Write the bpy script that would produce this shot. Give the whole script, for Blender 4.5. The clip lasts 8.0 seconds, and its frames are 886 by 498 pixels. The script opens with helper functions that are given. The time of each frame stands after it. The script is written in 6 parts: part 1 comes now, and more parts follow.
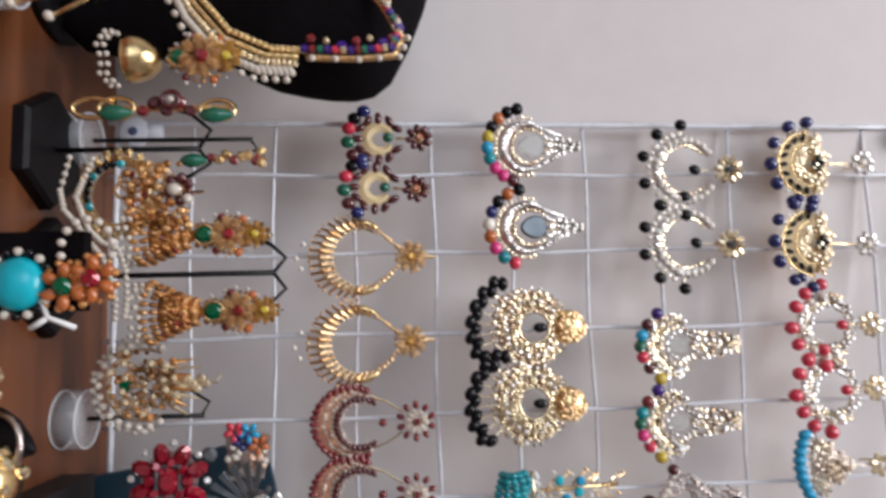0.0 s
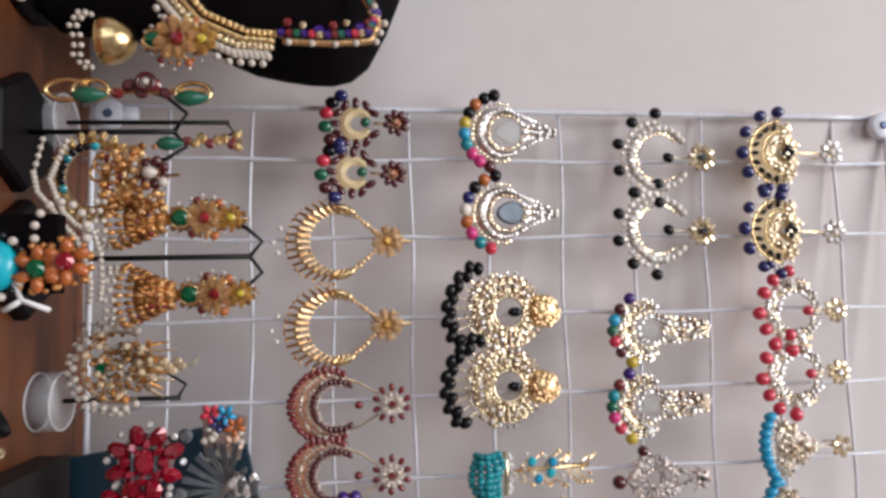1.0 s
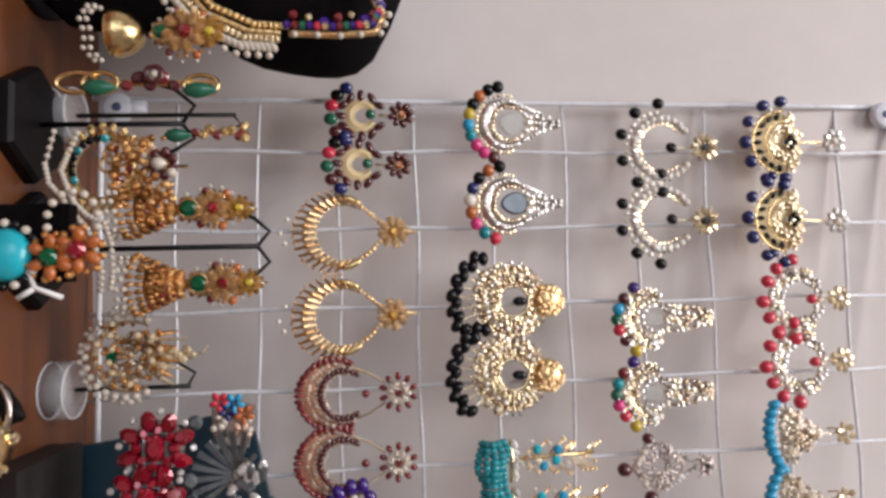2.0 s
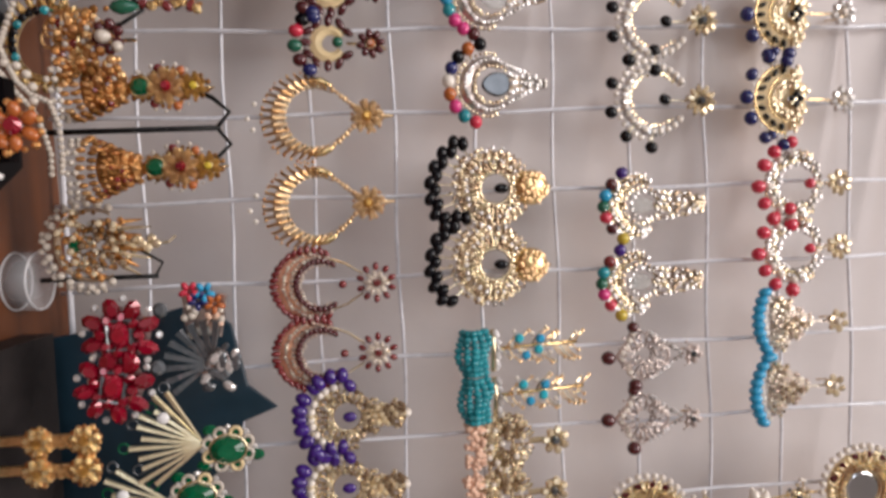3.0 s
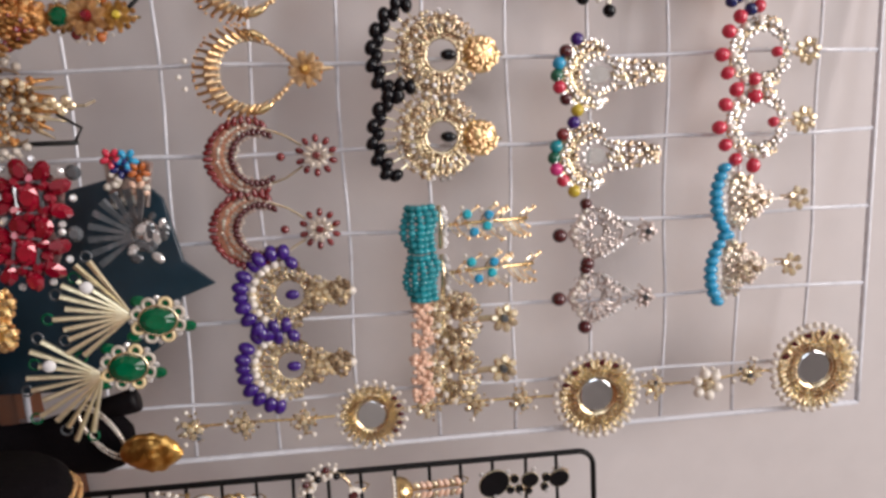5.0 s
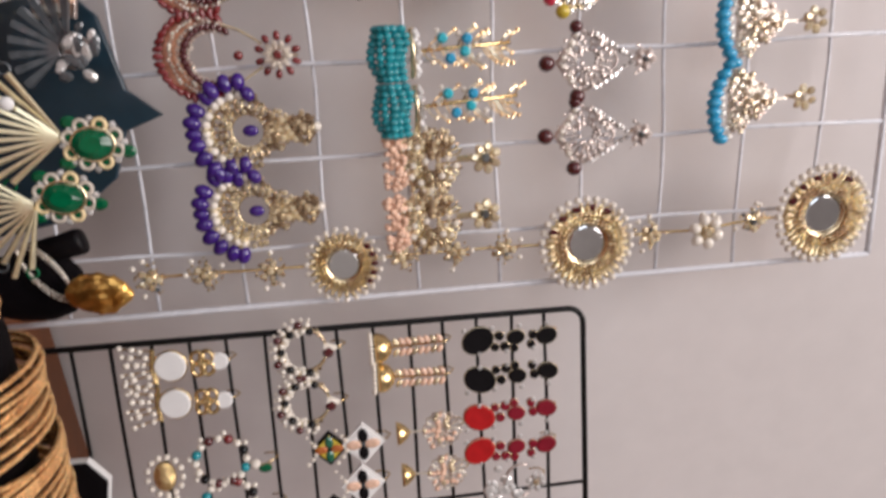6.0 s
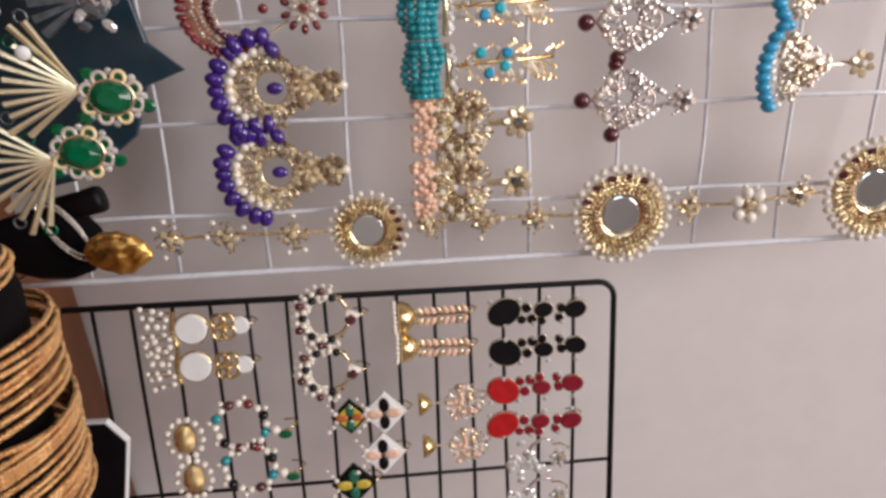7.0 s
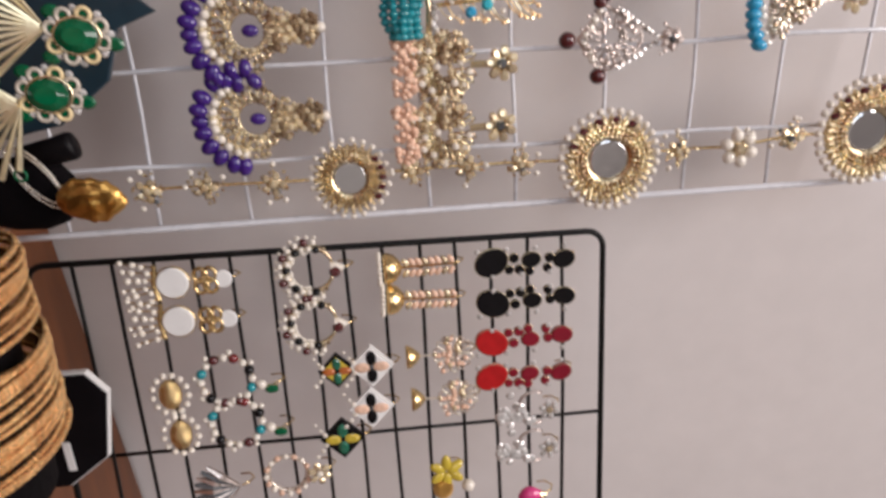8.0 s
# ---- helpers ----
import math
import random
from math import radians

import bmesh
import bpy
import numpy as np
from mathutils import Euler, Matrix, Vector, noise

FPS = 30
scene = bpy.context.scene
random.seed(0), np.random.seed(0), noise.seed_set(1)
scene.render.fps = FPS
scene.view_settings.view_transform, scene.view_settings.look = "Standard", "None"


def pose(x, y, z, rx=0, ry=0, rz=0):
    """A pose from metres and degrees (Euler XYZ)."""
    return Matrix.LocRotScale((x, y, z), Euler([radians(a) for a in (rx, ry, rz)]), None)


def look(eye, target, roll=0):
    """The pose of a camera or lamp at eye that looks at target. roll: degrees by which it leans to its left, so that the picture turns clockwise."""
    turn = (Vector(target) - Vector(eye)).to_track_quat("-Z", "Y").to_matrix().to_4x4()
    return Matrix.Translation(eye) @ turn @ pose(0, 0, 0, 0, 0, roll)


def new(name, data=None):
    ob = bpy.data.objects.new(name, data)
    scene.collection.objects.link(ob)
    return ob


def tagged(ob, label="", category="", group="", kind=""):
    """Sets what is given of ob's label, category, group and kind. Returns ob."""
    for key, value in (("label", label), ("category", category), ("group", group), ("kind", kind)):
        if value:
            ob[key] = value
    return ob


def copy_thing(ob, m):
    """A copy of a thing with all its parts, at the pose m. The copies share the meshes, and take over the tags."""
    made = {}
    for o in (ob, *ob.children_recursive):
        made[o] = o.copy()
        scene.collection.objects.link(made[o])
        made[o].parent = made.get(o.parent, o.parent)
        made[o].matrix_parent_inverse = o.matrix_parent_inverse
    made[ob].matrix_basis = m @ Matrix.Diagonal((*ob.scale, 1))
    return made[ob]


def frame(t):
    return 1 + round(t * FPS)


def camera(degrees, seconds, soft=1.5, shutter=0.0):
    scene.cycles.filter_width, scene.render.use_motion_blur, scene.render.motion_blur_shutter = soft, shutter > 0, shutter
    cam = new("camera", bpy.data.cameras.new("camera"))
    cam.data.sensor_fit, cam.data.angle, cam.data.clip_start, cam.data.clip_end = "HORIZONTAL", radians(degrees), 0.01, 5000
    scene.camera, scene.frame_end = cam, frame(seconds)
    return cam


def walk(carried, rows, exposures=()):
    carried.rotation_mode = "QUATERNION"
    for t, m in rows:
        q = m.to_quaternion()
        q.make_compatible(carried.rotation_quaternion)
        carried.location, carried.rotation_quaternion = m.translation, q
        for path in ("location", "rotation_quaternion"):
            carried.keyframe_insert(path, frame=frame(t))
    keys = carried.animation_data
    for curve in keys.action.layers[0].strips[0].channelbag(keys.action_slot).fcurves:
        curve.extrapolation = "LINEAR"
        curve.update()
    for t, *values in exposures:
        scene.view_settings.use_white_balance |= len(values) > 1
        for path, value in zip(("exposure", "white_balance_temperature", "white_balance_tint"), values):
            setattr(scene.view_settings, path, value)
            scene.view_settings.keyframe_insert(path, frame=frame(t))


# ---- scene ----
cam = camera(65.8, 8.0, soft=3.0, shutter=0.5)
PATH = [
    (0, (0.044, 0.016, 0.947), (-0.158, 2.003, 1.055), 88.9),
    (0.5, (0.043, 0.012, 0.951), (-0.081, 2.001, 1.124), 89.7),
    (1, (0.044, 0.013, 0.949), (-0.111, 2.0, 1.11), 89.2),
    (1.2, (0.042, 0.016, 0.946), (-0.093, 2.005, 1.096), 89.4),
    (2.3, (0.051, 0.009, 0.951), (-0.102, 1.998, 1.094), 88.7),
    (2.5, (0.053, 0.01, 0.953), (-0.052, 2.001, 1.122), 88.5),
    (3, (0.059, 0.022, 0.963), (0.16, 2.016, 1.07), 87.7),
    (3.5, (0.062, 0.024, 0.966), (0.21, 2.017, 1.054), 87.2),
    (4, (0.07, 0.027, 0.968), (0.266, 2.014, 1.081), 87.0),
    (4.2, (0.075, 0.03, 0.975), (0.362, 2.006, 1.085), 86.7),
    (5.3, (0.085, 0.031, 0.984), (0.435, 1.996, 1.113), 87.1),
    (5.5, (0.098, 0.038, 0.986), (0.495, 1.992, 1.141), 86.4),
    (6, (0.118, 0.047, 0.994), (0.671, 1.967, 1.08), 86.2),
    (6.5, (0.123, 0.053, 0.995), (0.73, 1.958, 1.029), 87.0),
    (7, (0.122, 0.056, 0.993), (0.753, 1.954, 1.004), 87.6),
    (7.5, (0.125, 0.057, 0.994), (0.773, 1.949, 0.978), 87.2),
    (8, (0.134, 0.057, 0.998), (0.831, 1.932, 1.009), 86.8),
]
walk(cam, [(t, look(eye, target, roll)) for t, eye, target, roll in PATH],
     [(0, 0.0, 5800, 3), (1.2, -0.02, 5980, 4.5), (2.5, -0.03, 6280, 6), (3.5, -0.08, 6420, 8.5), (5.5, 0, 6300, 8), (8, -0.02, 6340, 8)])

# ---- world, lights ----
world = bpy.data.worlds.new("room_daylight")
scene.world = world
world.use_nodes = True
sky = world.node_tree.nodes.new("ShaderNodeTexSky")
sky.sky_type, sky.sun_disc, sky.sun_elevation, sky.sun_rotation = "NISHITA", False, radians(40), radians(150)
world.node_tree.links.new(sky.outputs[0], world.node_tree.nodes["Background"].inputs[0])
world.node_tree.nodes["Background"].inputs[1].default_value = 0.1


def area_lamp(name, eye, target, sx, sy, watts, colour):
    data = bpy.data.lights.new(name, "AREA")
    data.shape, data.size, data.size_y, data.energy, data.color = "RECTANGLE", sx, sy, watts, colour
    ob = new(name, data)
    ob.matrix_world = look(eye, target)
    return ob


area_lamp("ceiling_lamp_light", (-0.12, -0.55, 2.36), (-0.12, -0.50, 0), 0.95, 0.95, 28, (1.0, 0.895, 0.86))
# Soft fill added from the front left; no window is known there.
area_lamp("front_fill_light", (-0.95, -2.05, 1.5), (-0.6, 0, 1.1), 1.35, 1.15, 11.5, (0.97, 0.95, 1.0))


# ---- materials ----
def mat(name, base, rough=0.4, metal=0.0, vary=0.15, scale=300.0, bump=0.0, coat=0.0, trans=0.0, second=None, island=0.0, sheen=0.0, ior=1.5, spec=0.5):
    m = bpy.data.materials.new(name)
    m.use_nodes = True
    nt = m.node_tree
    b = nt.nodes["Principled BSDF"]
    L = nt.links.new
    tc = nt.nodes.new("ShaderNodeTexCoord")
    n1 = nt.nodes.new("ShaderNodeTexNoise")
    n1.inputs["Scale"].default_value, n1.inputs["Detail"].default_value = scale, 6
    n2 = nt.nodes.new("ShaderNodeTexNoise")
    n2.inputs["Scale"].default_value, n2.inputs["Detail"].default_value = scale * 0.13, 3
    L(tc.outputs["Object"], n1.inputs["Vector"])
    L(tc.outputs["Object"], n2.inputs["Vector"])
    add = nt.nodes.new("ShaderNodeMath")
    add.operation = "ADD"
    L(n1.outputs[0], add.inputs[0])
    L(n2.outputs[0], add.inputs[1])
    half = nt.nodes.new("ShaderNodeMath")
    half.operation = "MULTIPLY_ADD"
    half.inputs[1].default_value, half.inputs[2].default_value = 0.5, 0.0
    L(add.outputs[0], half.inputs[0])
    fac = half.outputs[0]
    if island:
        geo = nt.nodes.new("ShaderNodeNewGeometry")
        info = nt.nodes.new("ShaderNodeObjectInfo")
        mix = nt.nodes.new("ShaderNodeMath")
        mix.operation = "MULTIPLY_ADD"
        mix.inputs[1].default_value = 0.3
        L(info.outputs["Random"], mix.inputs[0])
        L(geo.outputs["Random Per Island"], mix.inputs[2])
        mm = nt.nodes.new("ShaderNodeMath")
        mm.operation = "MULTIPLY_ADD"
        mm.inputs[1].default_value, mm.inputs[2].default_value = island, -0.65 * island
        L(mix.outputs[0], mm.inputs[0])
        sm = nt.nodes.new("ShaderNodeMath")
        sm.operation = "ADD"
        L(fac, sm.inputs[0])
        L(mm.outputs[0], sm.inputs[1])
        fac = sm.outputs[0]
    ramp = nt.nodes.new("ShaderNodeValToRGB")
    lo = [max(0.0, c * (1 - vary)) for c in base]
    hi = [min(1.0, c * (1 + vary)) for c in (second or base)]
    ramp.color_ramp.elements[0].position, ramp.color_ramp.elements[1].position = 0.3, 0.7
    ramp.color_ramp.elements[0].color, ramp.color_ramp.elements[1].color = (*lo, 1), (*hi, 1)
    L(fac, ramp.inputs[0])
    L(ramp.outputs[0], b.inputs["Base Color"])
    rr = nt.nodes.new("ShaderNodeMapRange")
    rr.inputs[3].default_value, rr.inputs[4].default_value = max(0.02, rough * 0.75), min(1, rough * 1.25)
    L(n1.outputs[0], rr.inputs[0])
    L(rr.outputs[0], b.inputs["Roughness"])
    b.inputs["Metallic"].default_value = metal
    b.inputs["Coat Weight"].default_value = coat
    b.inputs["Coat Roughness"].default_value = 0.05
    b.inputs["Transmission Weight"].default_value = trans
    b.inputs["IOR"].default_value = ior
    b.inputs["Sheen Weight"].default_value = sheen
    b.inputs["Specular IOR Level"].default_value = spec
    if bump:
        bp = nt.nodes.new("ShaderNodeBump")
        bp.inputs["Strength"].default_value, bp.inputs["Distance"].default_value = bump, 0.0006
        L(n1.outputs[0], bp.inputs["Height"])
        L(bp.outputs[0], b.inputs["Normal"])
    return m


GOLD = mat("polished_gold", (0.88, 0.62, 0.31), 0.22, 1.0, 0.25, 500, 0.4, island=0.4)
PALE = mat("pale_antique_gold", (0.94, 0.69, 0.46), 0.24, 1.0, 0.3, 500, 0.4, island=0.6)
ROSE = mat("rose_gold", (0.92, 0.76, 0.66), 0.28, 0.75, 0.25, 500, 0.4, island=0.5)
COPPER = mat("copper_gold_foil", (0.80, 0.36, 0.14), 0.36, 1.0, 0.3, 900, 0.8, second=(0.94, 0.54, 0.26), island=0.4)
ROSECOP = mat("rose_copper", (0.78, 0.34, 0.20), 0.34, 0.9, 0.25, 700, 0.6, second=(0.88, 0.48, 0.32), island=0.3)
SILVER = mat("oxidised_silver", (0.64, 0.56, 0.52), 0.3, 1.0, 0.35, 500, 0.4, island=0.6)
# Crystals: the wide dark-to-bright spread between stones paints in their glints.
CRYSTAL = mat("clear_crystal", (0.44, 0.41, 0.37), 0.2, 0.45, 0.2, 400, 0, coat=0.15, second=(0.93, 0.90, 0.85), island=0.5)
CHAMP = mat("champagne_crystal", (0.42, 0.30, 0.19), 0.2, 0.6, 0.2, 400, 0, coat=0.15, second=(0.90, 0.73, 0.51), island=0.9)
PEARL = mat("pearl", (0.84, 0.78, 0.69), 0.2, 0.0, 0.08, 200, 0, coat=0.5, island=0.3)
BLACKB = mat("black_glass_bead", (0.004, 0.004, 0.006), 0.16, 0, 0.3, 300, 0, coat=0.1, spec=0.3)
NAVY = mat("navy_glass_bead", (0.012, 0.018, 0.13), 0.14, 0, 0.3, 300, 0, coat=0.6)
REDB = mat("coral_red_bead", (0.62, 0.035, 0.075), 0.18, 0, 0.2, 300, 0, coat=0.6, island=0.3)
MAROON = mat("maroon_stone", (0.17, 0.014, 0.016), 0.14, 0, 0.35, 300, 0, coat=0.7, island=0.5)
BROWNB = mat("dark_garnet_bead", (0.085, 0.012, 0.015), 0.14, 0, 0.3, 300, 0, coat=0.7)
PURPLE = mat("violet_bead", (0.045, 0.012, 0.18), 0.12, 0, 0.45, 300, 0, coat=0.5, island=0.4)
BLUEB = mat("sky_blue_bead", (0.035, 0.36, 0.62), 0.25, 0, 0.15, 300, 0, coat=0.4, island=0.3)
TEAL = mat("turquoise_bead", (0.018, 0.27, 0.32), 0.14, 0, 0.5, 300, 0, coat=0.4, island=0.5)
GREENB = mat("green_bead", (0.016, 0.13, 0.075), 0.2, 0, 0.3, 300, 0, coat=0.5)
PINKB = mat("hot_pink_bead", (0.70, 0.05, 0.24), 0.2, 0, 0.2, 300, 0, coat=0.5)
ORANGEB = mat("orange_bead", (0.46, 0.13, 0.03), 0.22, 0, 0.2, 300, 0, coat=0.5, island=0.3)
YELLOWB = mat("yellow_bead", (0.60, 0.46, 0.05), 0.22, 0, 0.2, 300, 0, coat=0.5)
PEACH = mat("peach_bead", (0.78, 0.52, 0.38), 0.25, 0, 0.25, 300, 0, coat=0.4, island=0.5)
CREAM = mat("cream_enamel", (0.88, 0.70, 0.40), 0.35, 0, 0.12, 300, 0.1, coat=0.2)
PINKEN = mat("blush_enamel", (0.66, 0.42, 0.33), 0.35, 0, 0.12, 300, 0.1, coat=0.2)
WHITEEN = mat("white_enamel", (0.84, 0.83, 0.82), 0.45, 0, 0.05, 200, 0, coat=0.05)
BLACKEN = mat("black_enamel", (0.005, 0.004, 0.005), 0.45, 0, 0.4, 300, 0, spec=0.15)
REDEN = mat("scarlet_enamel", (0.42, 0.010, 0.012), 0.45, 0, 0.25, 300, 0, spec=0.25)
WINE = mat("wine_enamel", (0.22, 0.008, 0.022), 0.45, 0, 0.25, 300, 0, spec=0.25)
RUBY = mat("ruby_glass", (0.23, 0.003, 0.017), 0.06, 0.2, 0.6, 300, 0, coat=0.9, island=0.7)
EMERALD = mat("emerald_glass", (0.003, 0.105, 0.042), 0.07, 0, 0.6, 160, 0, coat=0.3, spec=0.35)
SMOKE = mat("smoky_crystal", (0.09, 0.10, 0.11), 0.08, 0.25, 0.6, 300, 0, coat=0.8, island=0.9)
TURQ = mat("turquoise_stone", (0.03, 0.47, 0.58), 0.3, 0, 0.2, 120, 0.05, coat=0.3)
AMBER = mat("gold_leaf_foil", (0.86, 0.48, 0.14), 0.34, 1.0, 0.3, 260, 0.9)
# Antique gold tone, deepened further for the shade at the table's left end.
ANTIQUE = mat("antique_orange_gold", (0.46, 0.22, 0.065), 0.42, 1.0, 0.4, 900, 0.9, second=(0.60, 0.32, 0.12), island=0.5)
BRUSHED = mat("brushed_pale_metal", (0.80, 0.64, 0.48), 0.5, 1.0, 0.3, 600, 0.8)
# Pearl for the table pieces, darkened to carry the shade down there.
SHADEPEARL = mat("shaded_pearl", (0.60, 0.54, 0.46), 0.16, 0.0, 0.15, 200, 0, coat=0.4, island=0.4)
GLASSY = mat("clear_glass_drop", (0.85, 0.86, 0.84), 0.04, 0, 0.05, 100, 0, trans=0.75, ior=1.25)
MATTE = mat("matte_amber_gold", (0.84, 0.56, 0.31), 0.30, 1.0, 0.3, 700, 0.7, island=0.4)
MIRROR = mat("mirror_glass", (0.86, 0.88, 0.90), 0.02, 1.0, 0.02, 50)
WIREW = mat("white_coated_wire", (0.74, 0.75, 0.80), 0.28, 0, 0.06, 200, 0.05, coat=0.3)
WIREB = mat("black_coated_wire", (0.004, 0.004, 0.004), 0.4, 0, 0.3, 200, 0.1, spec=0.25)
CLIP = mat("white_plastic_clip", (0.76, 0.78, 0.86), 0.35, 0, 0.05, 120)
SCREW = mat("blue_grey_screw", (0.10, 0.13, 0.24), 0.4, 0.6, 0.2, 300)
VELVET = mat("black_velvet", (0.004, 0.003, 0.004), 0.95, 0, 0.5, 700, 0.5, spec=0.1)
CARD = mat("navy_black_card", (0.012, 0.032, 0.050), 0.34, 0, 0.3, 90, 0.05, coat=0.25)
CARDEDGE = mat("white_card_edge", (0.75, 0.75, 0.75), 0.6, 0, 0.05, 200)
ACRYL = mat("clear_acrylic", (0.86, 0.87, 0.90), 0.06, 0, 0.04, 100, 0, coat=0.8)
ACRYL.node_tree.nodes["Principled BSDF"].inputs["Alpha"].default_value = 0.30
# Paler, more opaque acrylic that paints the highlight along the disc edges.
RIMGLINT = mat("acrylic_rim_highlight", (0.90, 0.91, 0.93), 0.06, 0, 0.04, 100, 0, coat=0.8)
RIMGLINT.node_tree.nodes["Principled BSDF"].inputs["Alpha"].default_value = 0.62
RODGOLD = mat("pale_champagne_gold", (0.93, 0.80, 0.55), 0.32, 0.8, 0.15, 500, 0.2, island=0.3)
GLITTER = mat("orange_gold_glitter", (0.60, 0.20, 0.06), 0.25, 1.0, 0.3, 1800, 1.0, second=(1.0, 0.56, 0.28), island=0.2)
WALL = mat("warm_white_wall_paint", (0.72, 0.675, 0.665), 0.75, 0, 0.05, 60, 0.25)
PLAIN = mat("room_paint", (0.62, 0.59, 0.57), 0.8, 0, 0.05, 20, 0.1)
FLOORM = mat("grey_floor_tile", (0.30, 0.28, 0.26), 0.4, 0, 0.15, 12, 0.1)
DARKBOX = mat("dark_display_box", (0.016, 0.012, 0.012), 0.6, 0, 0.3, 200, 0.2)


def wood_material():
    m = mat("brown_wood_table", (0.105, 0.032, 0.010), 0.42, 0, 0.3, 60, 0.15, coat=0.05, second=(0.19, 0.066, 0.024))
    nt = m.node_tree
    tc = next(n for n in nt.nodes if n.type == "TEX_COORD")
    mp = nt.nodes.new("ShaderNodeMapping")
    mp.inputs["Scale"].default_value = (0.12, 1.6, 1)
    nt.links.new(tc.outputs["Object"], mp.inputs[0])
    for n in nt.nodes:
        if n.type == "TEX_NOISE":
            nt.links.new(mp.outputs[0], n.inputs["Vector"])
    return m


WOOD = wood_material()


# ---- mesh helpers ----
class Shape:
    """Collects vertices and faces of one mesh. Local x is right, z up, and -y faces the room."""

    def __init__(self):
        self.v, self.f, self.cuts, self.cut_v = [], [], [], 0

    def ball(self, c, r, s=(1, 1, 1), n=8, m=5):
        b = len(self.v)
        self.v.append((c[0], c[1], c[2] + r * s[2]))
        for i in range(1, m):
            p = math.pi * i / m
            for k in range(n):
                q = 2 * math.pi * k / n
                self.v.append((c[0] + r * s[0] * math.sin(p) * math.cos(q), c[1] + r * s[1] * math.sin(p) * math.sin(q), c[2] + r * s[2] * math.cos(p)))
        self.v.append((c[0], c[1], c[2] - r * s[2]))
        for k in range(n):
            j = (k + 1) % n
            self.f.append((b, b + 1 + k, b + 1 + j))
            for i in range(m - 2):
                o = b + 1 + i * n
                self.f.append((o + k, o + n + k, o + n + j, o + j))
            o = b + 1 + (m - 2) * n
            self.f.append((o + k, len(self.v) - 1, o + j))
        return self

    def tube(self, pts, r, n=6, closed=False):
        pts = [Vector(p) for p in pts]
        b, c = len(self.v), len(pts)
        side = None
        for i, p in enumerate(pts):
            t = (pts[(i + 1) % c] - pts[i - 1]) if closed else (pts[min(i + 1, c - 1)] - pts[max(i - 1, 0)])
            t = t.normalized() if t.length > 0 else Vector((0, 0, 1))
            if side is None:
                side = t.orthogonal().normalized()
            side = (side - t * side.dot(t)).normalized()
            up = t.cross(side)
            rr = r[i] if isinstance(r, (list, tuple)) else r
            for k in range(n):
                a = 2 * math.pi * k / n
                self.v.append(tuple(p + side * (rr * math.cos(a)) + up * (rr * math.sin(a))))
        for i in range(c if closed else c - 1):
            for k in range(n):
                j, i2 = (k + 1) % n, (i + 1) % c
                self.f.append((b + i * n + k, b + i * n + j, b + i2 * n + j, b + i2 * n + k))
        if not closed:
            self.f.append(tuple(b + k for k in reversed(range(n))))
            self.f.append(tuple(b + (c - 1) * n + k for k in range(n)))
        return self

    def gem(self, c, rx, rz, h, rot=0.0, n=10):
        """A cut stone that faces the room: girdle, crown and table."""
        b = len(self.v)
        self.cuts.append((c, rx, rz, h, rot))
        self.cut_v += 3 * n
        ca, sa = math.cos(rot), math.sin(rot)
        for y, f in ((0.0, 0.82), (-0.35 * h, 1.0), (-h, 0.55)):
            for k in range(n):
                a = 2 * math.pi * (k + (0.5 if f < 0.6 else 0)) / n
                x, z = rx * f * math.cos(a), rz * f * math.sin(a)
                self.v.append((c[0] + x * ca - z * sa, c[1] + y, c[2] + x * sa + z * ca))
        for i in range(2):
            for k in range(n):
                j = (k + 1) % n
                self.f.append((b + i * n + k, b + i * n + j, b + (i + 1) * n + j, b + (i + 1) * n + k))
        self.f.append(tuple(b + 2 * n + k for k in range(n)))
        self.f.append(tuple(b + k for k in reversed(range(n))))
        return self

    def crescent(self, R, ri, lift, spread, y0, th, n=28):
        """A moon-shaped plate, open at the top, with a raised middle; spread: half its sweep in degrees."""
        b = len(self.v)
        for i in range(n + 1):
            a = radians(-spread + 2 * spread * i / n)
            ox, oz = R * math.sin(a), -R * math.cos(a)
            ix, iz = ri * math.sin(a), lift - ri * math.cos(a)
            mx, mz = (ox + ix) / 2, (oz + iz) / 2
            self.v += [(ox, y0, oz), (ox, y0 - th * 0.6, oz), (mx, y0 - th, mz), (ix, y0 - th * 0.6, iz), (ix, y0, iz)]
        for i in range(n):
            for k in range(5):
                j = (k + 1) % 5
                self.f.append((b + i * 5 + k, b + i * 5 + j, b + (i + 1) * 5 + j, b + (i + 1) * 5 + k))
        self.f.append(tuple(b + k for k in range(5)))
        self.f.append(tuple(b + n * 5 + k for k in reversed(range(5))))
        return self

    def plate(self, outline, y0, y1, inset=0.0):
        """A flat plate with a chamfered front edge; outline in x and z, y1 is the front."""
        b, n = len(self.v), len(outline)
        cx, cz = sum(p[0] for p in outline) / n, sum(p[1] for p in outline) / n
        for y, k in ((y0, 0), (y1 + inset, 0), (y1, inset)):
            for x, z in outline:
                d = math.hypot(x - cx, z - cz) or 1
                self.v.append((x - (x - cx) / d * k, y, z - (z - cz) / d * k))
        for i in range(2):
            for k in range(n):
                j = (k + 1) % n
                self.f.append((b + i * n + k, b + i * n + j, b + (i + 1) * n + j, b + (i + 1) * n + k))
        self.f.append(tuple(b + k for k in reversed(range(n))))
        self.f.append(tuple(b + 2 * n + k for k in range(n)))
        return self

    def lathe(self, c, profile, n=20, sy=1.0):
        """Turned about the upright axis; profile rows of radius and height."""
        b = len(self.v)
        for r, z in profile:
            for k in range(n):
                a = 2 * math.pi * k / n
                self.v.append((c[0] + r * math.cos(a), c[1] + sy * r * math.sin(a), c[2] + z))
